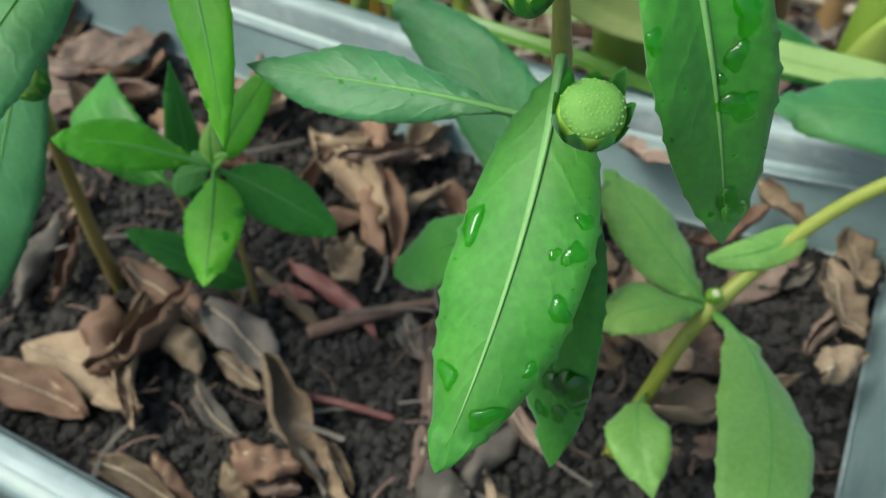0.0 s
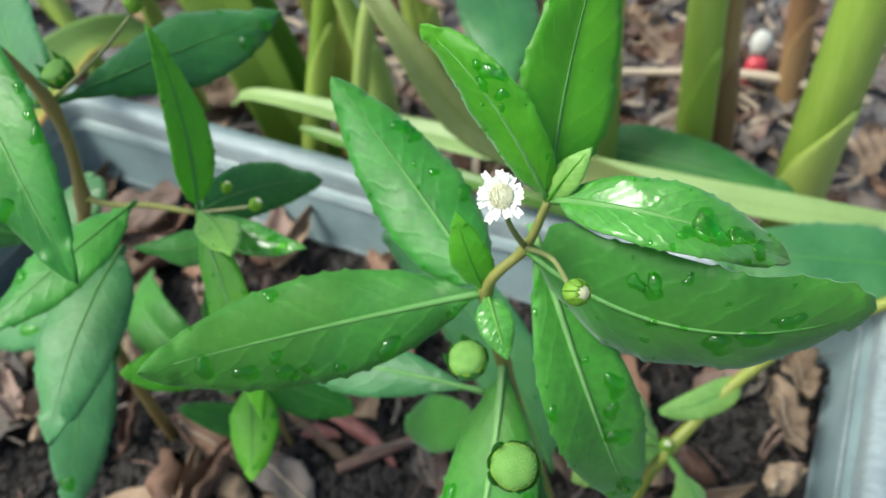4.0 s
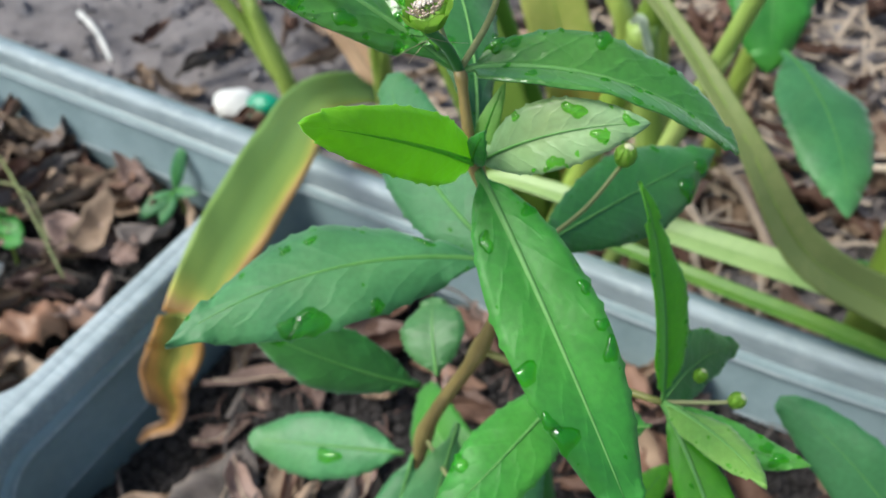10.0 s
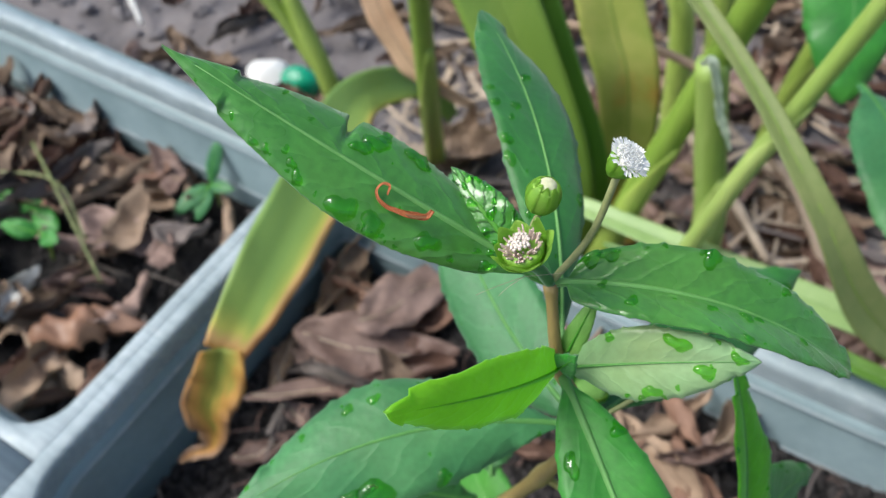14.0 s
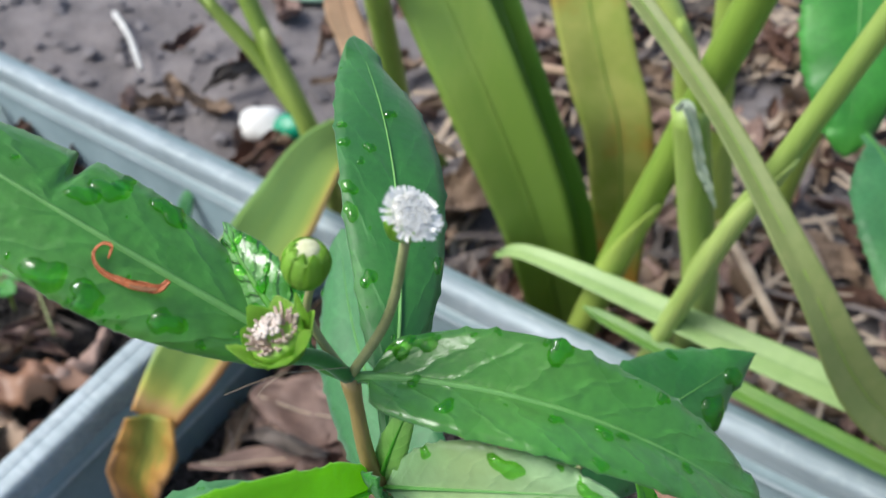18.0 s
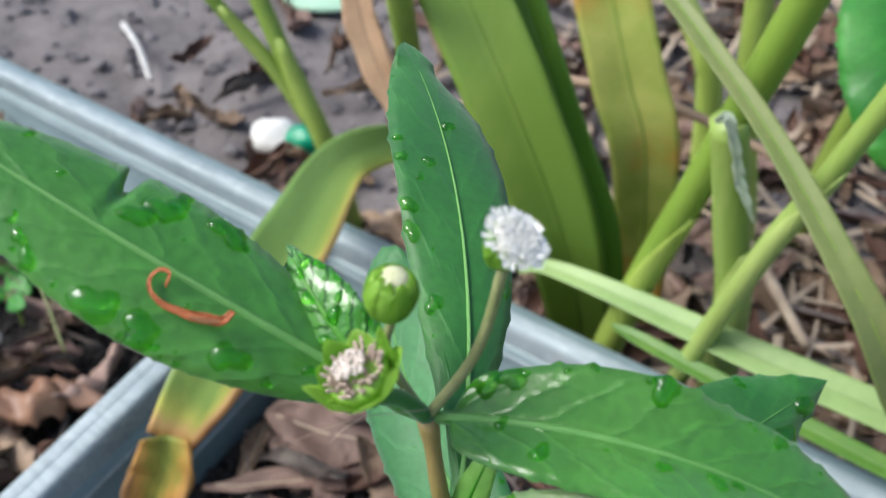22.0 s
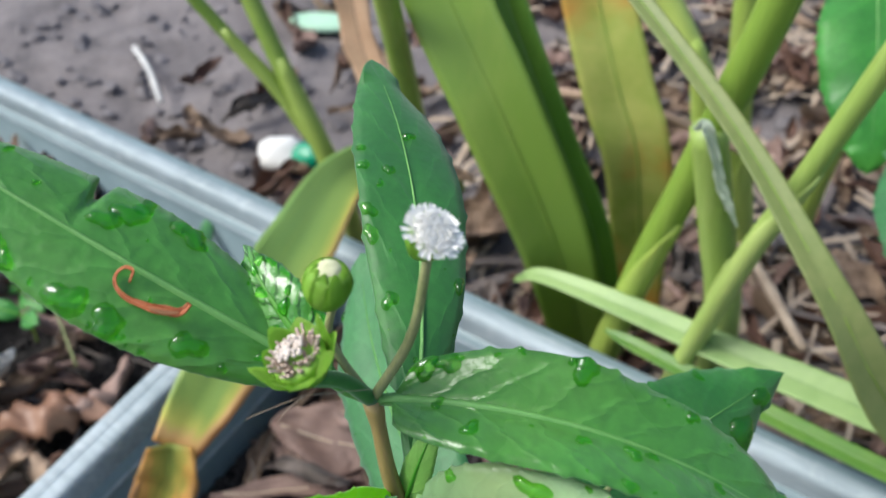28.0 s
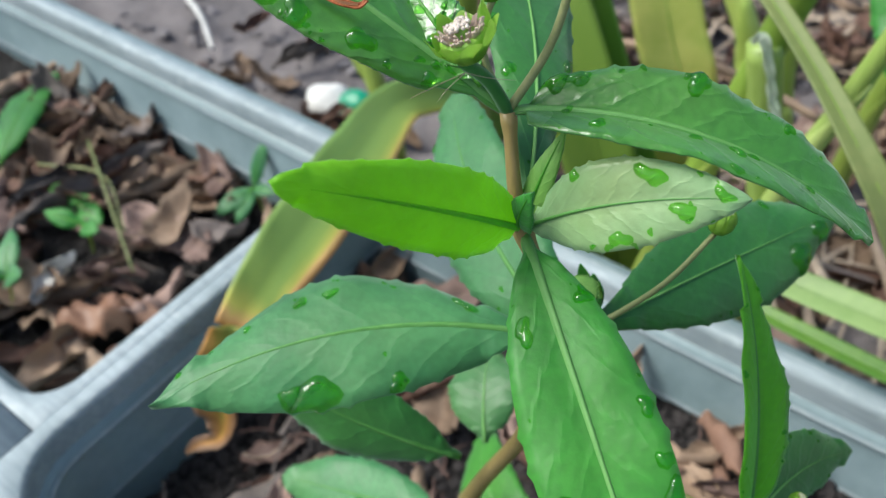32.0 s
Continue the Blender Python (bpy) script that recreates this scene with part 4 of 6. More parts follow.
leaf(B, B1, (-0.0223, 0.1186, 0.2566), 0.0238, M_LEAF_FRESH, roll=-10.8, arch=-0.122, bend=-0.007, widest=0.457, fold=0.0, blunt=0.81, curl=0.079, seed=31, dew=10, drops=((0.825, 0.35, 0.00222), (0.713, 0.6, 0.00204), (0.6, 0.7, 0.00207), (0.537, 0.7, 0.00116), (0.3, 0.8, 0.00271), (0.625, 0.35, 0.00137), (0.45, 0.8, 0.00117), (0.6, -0.86, 0.0014), (0.1, 0.7, 0.00117), (0.062, 0.86, 0.0007)))
leaf(B, B1, (0.0063, 0.1918, 0.2767), 0.0217, M_LEAF, roll=2.7, arch=-0.056, bend=-0.017, widest=0.401, fold=0.002, blunt=0.783, curl=0.001, seed=32, dew=10, drops=((0.7, -0.85, 0.00254), (0.65, -0.8, 0.00177), (0.487, -0.55, 0.00124), (0.362, -0.86, 0.00198), (0.55, -0.3, 0.00062), (0.25, -0.2, 0.00072), (0.463, -0.05, 0.00062)))
leaf(B, BT, (0.0341, 0.1693, 0.3036), 0.0134, M_LEAF_BRIGHT, roll=-19.5, arch=0.093, bend=-0.12, widest=0.406, fold=0.137, blunt=0.638, curl=-0.107, seed=33, dew=10, lean_to=(-0.2, -1, 0.3), drops=((0.637, -0.65, 0.00174), (0.525, -0.45, 0.00136), (0.613, -0.15, 0.00117), (0.6, -0.86, 0.00134), (0.7, -0.5, 0.00097), (0.475, -0.2, 0.00078)))
leaf(B, BT, (0.068, 0.182, 0.3214), 0.0202, M_LEAF_BRIGHT, roll=18.4, arch=-0.042, bend=0.016, widest=0.347, fold=0.38, blunt=0.995, curl=0.013, seed=34, dew=10, lean_to=(0, -1, 0.4))
leaf(B, BT, (0.1011, 0.139, 0.2707), 0.0137, M_LEAF_WET, roll=-8.2, arch=0.222, bend=-0.05, widest=0.42, fold=0.442, blunt=0.73, curl=0.015, seed=35, dew=10, drops=((0.637, -0.05, 0.00283), (0.55, -0.35, 0.00141), (0.76, 0.1, 0.0018), (0.85, -0.2, 0.00173)))
leaf(B, B2, (0.1143, 0.1278, 0.2663), 0.0262, M_LEAF_FRESH, roll=49.4, arch=0.153, bend=-0.045, widest=0.378, fold=0.0, blunt=0.5, curl=0.069, seed=36, dew=10, drops=((0.412, 0.5, 0.00234), (0.362, 0.5, 0.00157), (0.425, -0.05, 0.00119), (0.512, 0.0, 0.00078), (0.613, -0.3, 0.00276), (0.7, -0.15, 0.00233), (0.5, 0.75, 0.00095), (0.787, 0.2, 0.00191), (0.412, -0.45, 0.00082)))
leaf(B, (0.0532, 0.1532, 0.2661), (0.0794, 0.1267, 0.2), 0.0204, M_LEAF_FRESH, roll=-13.5, arch=0.133, bend=-0.04, widest=0.516, fold=0.385, blunt=0.946, curl=0.054, seed=37, dew=10, lean_to=(0, -1, 0.6), drops=((0.275, 0.86, 0.00165), (0.475, 0.6, 0.00247), (0.65, 0.35, 0.00279), (0.55, 0.35, 0.00171), (0.887, 0.25, 0.00274), (0.475, -0.86, 0.00156), (0.588, 0.1, 0.00092), (0.375, 0.2, 0.00089)), rib=M_RIB_WHITE, rib_width=0.0009)
leaf(B, B0, (0.0334, 0.096, 0.1697), 0.0255, M_LEAF_FRESH, roll=20.9, arch=0.051, bend=0.053, widest=0.479, fold=0.043, blunt=0.862, curl=0.005, seed=38, dew=10, lean_to=(0, -1, 0.6), drops=((0.45, -0.8, 0.00238), (0.388, 0.8, 0.00133), (0.463, 0.75, 0.00189), (0.588, 0.8, 0.00206), (0.85, 0.6, 0.00247), (0.787, -0.6, 0.00194), (0.725, 0.8, 0.00113), (0.475, 0.5, 0.00095)), rib=M_RIB_WHITE, rib_width=0.0009)
leaf(B, B0, (0.056, 0.1169, 0.1446), 0.0209, M_LEAF_FRESH, roll=30.0, arch=0.046, bend=0.017, widest=0.521, fold=0.131, blunt=0.906, curl=-0.019, seed=39, dew=10, lean_to=(0, -1, 0.6), drops=((0.762, 0.6, 0.0035), (0.762, 0.1, 0.00243), (0.838, 0.3, 0.00179), (0.838, -0.35, 0.00147)))
leaf(B, (0.0441, 0.1578, 0.2013), (-0.0161, 0.1749, 0.192), 0.0172, M_LEAF_BLUE, roll=2.9, arch=0.036, bend=-0.018, widest=0.585, fold=0.142, blunt=1.142, curl=-0.121, seed=40, dew=10)
leaf(B, B1, (0.0490, 0.1350, 0.2440), 0.0080, M_LEAF_WET, seed=41, rib=M_RIB_DIM)
leaf(B, B1, (0.0380, 0.1520, 0.2700), 0.0090, M_LEAF_BRIGHT, roll=-20, seed=42, rib=M_RIB_DIM)
leaf(B, BT, (0.0640, 0.1500, 0.2880), 0.0060, M_LEAF_YOUNG, seed=43, rib=M_RIB_DIM)
leaf(B, (0.0640, 0.1880, 0.1150), (0.0058, 0.2564, 0.1685), 0.0267, M_LEAF_BLUE, roll=-19.2, arch=0.127, bend=-0.108, widest=0.463, fold=0.177, blunt=0.5, curl=-0.127, seed=45, dew=6)
leaf(B, (0.0550, 0.1680, 0.1700), (0.0061, 0.2265, 0.085), 0.0227, M_LEAF_FRESH, roll=-4.8, arch=0.021, bend=-0.008, widest=0.6, fold=0.056, blunt=0.576, curl=-0.019, seed=44, petiole=0.3)
stalk(B, [B2, (0.0495, 0.1430, 0.2740), (0.0480, 0.1395, 0.2820)], 0.0007, 0.0005)
flower(B, (0.0479, 0.1384, 0.2860), (-0.25, -0.75, 0.6), 0.85, rays=10, long=0.0037, seed=11)
stalk(B, [B2, (0.0570, 0.1350, 0.2740), (0.0600, 0.1240, 0.2775)], 0.0006, 0.0005)
flower(B, (0.0613, 0.1215, 0.2795), (0.5, -0.6, 0.6), 0.8, state="bud", seed=12)
flower(B, (0.0400, 0.1400, 0.2380), (-0.2, -0.3, 0.9), 1.3, state="seed", seed=13)
flower(B, (0.0508, 0.1180, 0.2310), (0.0, -0.5, 0.9), 1.5, state="seed", seed=14)

# ---- low seedling between them ----
DC = V((-0.0477, 0.2105, 0.1357))
DROOT = V((-0.058, 0.250, 0.020))
D = thing("seedling", DROOT, "young false daisy seedling with small oval leaves", "plant", "false daisy plants")
part("stem", tube([DROOT + V((-0.002, 0, 0)), (-0.068, 0.240, 0.06), (-0.074, 0.2329, 0.1058)], 0.0011, 0.0007, n=12, sides=8), M_STEM, D)
part("stem", tube([DROOT, (-0.053, 0.232, 0.08), DC], 0.0014, 0.0010, n=14, sides=8), M_STEM, D)
leaf(D, DC, (-0.0413, 0.1748, 0.122), 0.0193, M_LEAF_BRIGHT, roll=8.1, arch=0.034, bend=0.036, widest=0.416, fold=0.086, blunt=0.866, curl=0.015, seed=51, petiole=0.1, drops=((0.625, 0.55, 0.00114), (0.425, 0.86, 0.00131), (0.887, 0.25, 0.00096)))
leaf(D, DC, (-0.0879, 0.1979, 0.1516), 0.0165, M_LEAF_BRIGHT, roll=1.9, arch=0.011, bend=-0.039, widest=0.575, fold=0.13, blunt=0.902, curl=0.043, seed=52, petiole=0.1)
leaf(D, DC, (-0.0123, 0.2138, 0.1108), 0.0186, M_LEAF_FRESH, roll=-2.6, arch=0.085, bend=0.017, widest=0.426, fold=0.145, blunt=0.777, curl=-0.031, seed=53, petiole=0.1)
leaf(D, DC, (-0.0300, 0.2250, 0.1640), 0.0130, M_LEAF_BRIGHT, arch=0.05, seed=54, blunt=0.72, petiole=0.1)
leaf(D, DC, (-0.0700, 0.2250, 0.1150), 0.0150, M_LEAF_FRESH, arch=0.06, seed=55, blunt=0.72, petiole=0.1)
leaf(D, DC, (-0.0480, 0.2150, 0.1500), 0.0070, M_LEAF_YOUNG, seed=56, rib=M_RIB_DIM)
leaf(D, DC, (-0.0400, 0.2050, 0.1460), 0.0050, M_LEAF_YOUNG, seed=57, rib=M_RIB_DIM)
leaf(D, (-0.056, 0.243, 0.05), (-0.0950, 0.2300, 0.0850), 0.016, M_LEAF_FRESH, seed=58, blunt=0.7)
leaf(D, (-0.074, 0.2329, 0.1058), (-0.1181, 0.2884, 0.1066), 0.0245, M_LEAF_FRESH, roll=8.7, arch=0.25, bend=0.036, widest=0.429, fold=0.305, blunt=0.528, curl=-0.052, seed=59, lean_to=(0, -1, 0.6))
leaf(D, (-0.0654, 0.2332, 0.0969), (-0.072, 0.2443, 0.1501), 0.0138, M_LEAF_FRESH, roll=49.2, arch=0.064, bend=0.04, widest=0.383, fold=0.099, blunt=1.046, curl=-0.03, seed=60, lean_to=(0, -1, 0.6))

# ---- creeping stem ----
FN = V((0.1071, 0.2054, 0.1039))
FROOT = V((0.085, 0.195, 0.020))
F = thing("creeping_false_daisy", FROOT, "creeping yellow-green false daisy stem with spreading leaves", "plant", "false daisy plants")
part("stem", tube([FROOT, (0.094, 0.197, 0.07), FN, (0.145, 0.232, 0.130), (0.195, 0.245, 0.155)], 0.0028, 0.0022, n=30, sides=10, bulge=(0.5,), swell=0.3), M_STEM_YEL, F, "thick yellow-green stem")
leaf(F, FN, (0.0719, 0.2277, 0.1388), 0.0228, M_LEAF_LIME, roll=15.4, arch=0.011, bend=0.03, widest=0.546, fold=0.0, blunt=0.846, curl=0.103, seed=61)
leaf(F, FN, (0.0712, 0.1896, 0.1058), 0.02, M_LEAF_LIME, roll=30, arch=0.1, bend=-0.051, widest=0.592, fold=0.3, blunt=0.893, curl=-0.05, seed=62)
leaf(F, FN, (0.1078, 0.115, 0.1117), 0.0275, M_LEAF_LIME, roll=-14.6, arch=0.129, bend=0.046, widest=0.6, fold=0.025, blunt=0.659, curl=0.095, seed=63, lean_to=(0, -1, 0.7), petiole=0.12)
leaf(F, (0.094, 0.197, 0.07), (0.0929, 0.1557, 0.0739), 0.0202, M_LEAF_LIME, roll=11.7, arch=0.199, bend=-0.1, widest=0.507, fold=0.3, blunt=1.124, curl=0.027, seed=64, petiole=0.22)
leaf(F, (0.135, 0.225, 0.124), (0.1038, 0.215, 0.1152), 0.012, M_LEAF_LIME, roll=7.9, arch=0.022, bend=0.069, widest=0.374, fold=0.11, blunt=0.6, curl=-0.05, seed=65)
flower(F, (0.1060, 0.2030, 0.1130), (0, -0.4, 0.9), 0.9, state="bud", seed=15)

# ---- curled dry fragment on the top leaf ----
FRAG = [V(p) for p in ((-0.1194, 0.2054, 0.3272), (-0.1192, 0.2065, 0.3281), (-0.1204, 0.2065, 0.3284), (-0.1211, 0.2055, 0.3278), (-0.1206, 0.2044, 0.3269), (-0.1188, 0.2038, 0.3258), (-0.1167, 0.2038, 0.3251), (-0.1144, 0.2040, 0.3244), (-0.1127, 0.2045, 0.3242), (-0.1120, 0.2055, 0.3247))]


def curled_strip(pts, width, widths, cup, thick):
    """A dried strip, hollow like a gutter, with a ragged rim."""
    line = curve_points(pts, 44)
    rows = []
    for i, p in enumerate(line):
        u = i / 43
        d = (line[min(i + 1, 43)] - line[max(i - 1, 0)]).normalized()
        nr = (V((-0.25, -0.35, 0.9)) - d * d.dot(V((-0.25, -0.35, 0.9)))).normalized()
        side = d.cross(nr)
        k = u * (len(widths) - 1)
        q = min(int(k), len(widths) - 2)
        w = width / 2 * (widths[q] + (widths[q + 1] - widths[q]) * (k - q))
        rows.append([p + side * w * math.sin(a) * (1 + 0.12 * math.sin(u * 37 + a)) + nr * w * (1 - math.cos(a)) for a in ((j / 6 * 2 - 1) * cup for j in range(7))])
    return sheet(rows, V((0, 0, 1)), thick)


frag = part("dry_fragment", curled_strip(FRAG, 0.00125, (0.25, 0.4, 0.3, 0.4, 0.45, 0.55, 0.8, 1.05, 0.9, 0.7), 1.25, 0.00016), M_DRY)
part("split_end", curled_strip([V(p) + V((0, -0.0004, 0.0006)) for p in ((-0.1160, 0.2036, 0.3249), (-0.1143, 0.2038, 0.3244), (-0.1128, 0.2043, 0.3242))], 0.0007, (0.4, 1, 0.5), 0.9, 0.0001), M_BLADE_SCORCHED, frag)
tagged(frag, "curled orange-brown dry fragment lying on a wet leaf", "debris")


# ---- canes and blades behind the tray ----
def cane(pts, r0, r1, m, label, nodes=(), sheath=0.55, sheath_mat=None):
    """A smooth cane, wrapped from its foot by a leaf sheath with a free edge."""
    ob = part("cane_stem", tube(pts, r0, r1, n=26, sides=14, bulge=nodes, swell=0.15), m)
    tagged(ob, label, "plant stem", "canes behind the tray")
    line = curve_points(pts, 26)
    n = int(26 * sheath)
    rows = []
    side = None
    for i in range(n + 1):
        d = (line[min(i + 1, 25)] - line[max(i - 1, 0)]).normalized()
        side = (side - d * side.dot(d)).normalized() if side else (V((0.3, -1, 0)) - d * d.dot(V((0.3, -1, 0)))).normalized()
        other = d.cross(side)
        r = (r0 + (r1 - r0) * i / 25) * 1.035
        span = 2.5 * (1 - 0.88 * (i / n) ** 3)
        rows.append([line[i] + (side * math.cos(a) + other * math.sin(a)) * r * (1 + 0.02 * abs(a)) for a in ((k / 10 * 2 - 1) * span + 0.5 for k in range(11))])
    part("sheath", sheet(rows, V((0, -1, 0)), 0.0005), sheath_mat or m, ob)
    return ob


def blade(pts, width, m, label, face=(0, -1, 0.3), fold=0.25, taper=0.5, tip=0.9, name="blade_leaf", parent=None, twist=0.0, widths=None, rib=None, ripple=0.0):
    """A long strap leaf along a line; it narrows to its tip. widths: shares of the width at even steps, in place of taper and tip."""
    n, nv = 36, 10
    line = curve_points(pts, n)
    rows = []
    for i, p in enumerate(line):
        u = i / (n - 1)
        d = (line[min(i + 1, n - 1)] - line[max(i - 1, 0)]).normalized()
        f = Matrix.Rotation(radians(twist * u), 3, d) @ V(face)
        s = d.cross(f).normalized()
        nr = s.cross(d).normalized()
        if widths:
            k = u * (len(widths) - 1)
            q = min(int(k), len(widths) - 2)
            w = width / 2 * (widths[q] + (widths[q + 1] - widths[q]) * (k - q))
        else:
            w = width / 2 * (taper + (1 - taper) * math.sin(min(1, u / 0.45) * math.pi / 2)) * (1 if u < tip else math.sqrt(max(0.0004, 1 - ((u - tip) / (1 - tip)) ** 2)))
        rows.append([p + s * w * v + nr * (fold * w * abs(v) + ripple * w * math.sin(u * 43 + 2.5 * v) * v * v) for v in (j / nv * 2 - 1 for j in range(nv + 1))])
    bm = sheet(rows, V(face).normalized(), 0.0006)
    ob = part(name, bm, m, parent)
    if parent is None:
        tagged(ob, label, "plant leaf", "blades behind the tray")
        lift = V(face).normalized() * 0.0005
        part("midrib", tube([r[nv // 2] + lift for r in rows[:-1:3]], width * 0.028, width * 0.012, n=24, sides=6, flat=0.5), rib or M_BLADE_PALE, ob)
    return ob


cane([(-0.250, 0.540, -0.01), (-0.253, 0.528, 0.074), (-0.275, 0.536, 0.137), (-0.297, 0.547, 0.197), (-0.32, 0.56, 0.27)], 0.0062, 0.005, M_CANE_GREEN, "slender green cane behind the tray")
cane([(-0.265, 0.532, 0.10), (-0.284, 0.534, 0.135), (-0.303, 0.534, 0.162), (-0.329, 0.531, 0.205), (-0.36, 0.53, 0.26)], 0.0042, 0.0036, M_CANE_GREEN, "slender green cane branching off")
cane([(-0.193, 0.560, -0.01), (-0.192, 0.541, 0.037), (-0.185, 0.497, 0.135), (-0.178, 0.457, 0.231), (-0.175, 0.43, 0.3)], 0.0066, 0.0052, M_CANE_GREEN, "upright green cane behind the tray")
blade([(-0.160, 0.512, 0.098), (-0.180, 0.513, 0.108), (-0.200, 0.517, 0.123), (-0.222, 0.532, 0.155), (-0.232, 0.546, 0.19), (-0.235, 0.56, 0.26)], 0.019, M_BLADE_DRY, "dry tan blade hanging between green canes", widths=(0.2, 0.5, 0.8, 1, 1, 0.9), rib=M_DEAD_A, ripple=0.2)
blade([(-0.085, 0.470, -0.01), (-0.102, 0.446, 0.114), (-0.129, 0.450, 0.188), (-0.159, 0.473, 0.239), (-0.18, 0.49, 0.30)], 0.037, M_BLADE_OLD, "broad yellow-green sheath blade", taper=0.75, rib=M_BLADE_OLD)
blade([(-0.072, 0.480, -0.01), (-0.085, 0.458, 0.110), (-0.108, 0.465, 0.170), (-0.136, 0.483, 0.235), (-0.155, 0.50, 0.30)], 0.018, M_BLADE, "darker green blade beside the sheath", taper=0.8)
blade([(-0.062, 0.510, -0.01), (-0.070, 0.507, 0.118), (-0.085, 0.522, 0.16), (-0.102, 0.547, 0.205), (-0.115, 0.56, 0.27)], 0.036, M_BLADE_STAINED, "yellowing blade with an orange stain", taper=0.7, rib=M_BLADE_OLD)
cane([(-0.03, 0.62, -0.01), (-0.038, 0.618, 0.09), (-0.048, 0.619, 0.124), (-0.073, 0.630, 0.166), (-0.10, 0.64, 0.22)], 0.008, 0.007, M_CANE, "olive green cane further back")
cane([(-0.09, 0.43, -0.01), (-0.0679, 0.4255, 0.1057), (-0.0486, 0.4188, 0.1857), (-0.0304, 0.407, 0.268), (-0.0165, 0.3974, 0.3355)], 0.0070, 0.0062, M_CANE_GREEN, "leaning smooth yellow-green cane", sheath=0.45)
stub = cane([(-0.020, 0.425, -0.01), (-0.026, 0.4165, 0.112), (-0.035, 0.4140, 0.165), (-0.0449, 0.4112, 0.2161)], 0.0080, 0.0068, M_CANE_PALE, "short broken cane with a torn white end", sheath=0.6)
blade([(-0.0500, 0.4035, 0.2200), (-0.0464, 0.4025, 0.2225), (-0.0410, 0.4035, 0.2080), (-0.0377, 0.4045, 0.1960), (-0.0335, 0.4045, 0.1870), (-0.0290, 0.4050, 0.1763)], 0.0042, M_TORN, "", face=(0.3, -0.9, 0.3), parent=stub, widths=(0.5, 1.0, 0.8, 0.95, 0.7, 0.15), ripple=0.5, name="torn_end")
cane([(-0.06, 0.415, -0.01), (-0.0292, 0.3911, 0.1602), (-0.0154, 0.3874, 0.2093), (-0.002, 0.3823, 0.2608), (0.0124, 0.3771, 0.3175)], 0.0044, 0.0036, M_CANE_PALE, "thin green cane crossing behind")
blade([(-0.0932, 0.4398, 0.272), (-0.0756, 0.4212, 0.2609), (-0.0365, 0.3822, 0.2339), (-0.0049, 0.344, 0.205), (0.025, 0.3343, 0.1628), (0.0707, 0.3386, 0.1334), (0.1162, 0.3309, 0.1237)], 0.0125, M_BLADE_OLIVE, "dull olive strap blade arching down", face=(0.3, -0.8, 0.5), widths=(0.5, 0.55, 0.6, 0.85, 1.4, 1.6, 0.8), rib=M_BLADE_OLD)
blade([(-0.122, 0.437, 0.100), (-0.098, 0.427, 0.113), (0.0, 0.385, 0.118), (0.096, 0.350, 0.119), (0.172, 0.329, 0.118), (0.25, 0.315, 0.114)], 0.0150, M_BLADE_PALE, "pale green strap blade lying along the tray rim", face=(0, -0.5, 1), widths=(0.15, 0.6, 1, 1, 1, 0.6))
blade([(-0.075, 0.409, 0.104), (-0.06, 0.402, 0.104), (0.0, 0.374, 0.104), (0.06, 0.348, 0.104), (0.10, 0.333, 0.100)], 0.0085, M_BLADE, "narrow green strap blade lying along the tray rim", face=(0, -0.5, 1), widths=(0.15, 0.8, 1, 1, 0.7))
cane([(0.0, 0.571, -0.01), (-0.012, 0.568, 0.06), (-0.022, 0.566, 0.12), (-0.03, 0.565, 0.22)], 0.008, 0.007, M_CANE, "slim green cane behind the tray")
cane([(0.03, 0.60, -0.01), (0.035, 0.60, 0.06), (0.045, 0.60, 0.12), (0.06, 0.60, 0.20)], 0.007, 0.006, M_CANE_GREEN, "slim green cane further back")
cane([(0.090, 0.392, -0.02), (0.086, 0.381, 0.10), (0.082, 0.376, 0.21), (0.078, 0.374, 0.30)], 0.0135, 0.0125, M_CANE, "stout yellow-green cane with a brown side", (0.2,), sheath_mat=M_BLADE_OLD)
cane([(0.170, 0.435, -0.02), (0.161, 0.428, 0.1), (0.153, 0.424, 0.16), (0.148, 0.42, 0.26)], 0.0085, 0.008, M_CANE_RED, "upright reddish brown cane")
cane([(0.152, 0.42, -0.02), (0.144, 0.411, 0.10), (0.138, 0.406, 0.185), (0.133, 0.402, 0.27)], 0.0098, 0.0092, M_CANE, "upright pale yellow-green cane")
cane([(0.205, 0.405, -0.02), (0.201, 0.392, 0.09), (0.200, 0.38, 0.17), (0.200, 0.372, 0.27)], 0.0140, 0.013, M_CANE, "stout smooth yellow-green cane")
cane([(0.249, 0.579, -0.01), (0.245, 0.578, 0.05), (0.24, 0.577, 0.1), (0.235, 0.576, 0.16)], 0.010, 0.009, M_CANE_RED, "dark reddish brown cane")
leaf_ob = thing("broad_leaf", (0.0455, 0.3543, 0.1648), "broad blue-green leaf hanging behind the tray", "plant leaf")
leaf(leaf_ob, (0.0233, 0.4423, 0.1916), (0.0452, 0.3556, 0.1643), 0.0403, M_LEAF_BLUE, roll=-10.4, arch=0.08, bend=0.037, widest=0.475, fold=0.107, blunt=0.945, curl=-0.004, seed=70)
leaf_ob = thing("broad_leaf", (0.10, 0.395, 0.10), "dark green leaf lying beyond the tray rim", "plant leaf")
leaf(leaf_ob, (0.075, 0.402, 0.102), (0.188, 0.358, 0.100), 0.036, M_LEAF_DARK, roll=0, seed=71, arch=0.05, widest=0.4, blunt=0.7)
leaf_ob = thing("broad_leaf", (0.206, 0.277, 0.12), "broad blue-green leaf reaching over the tray rim", "plant leaf")
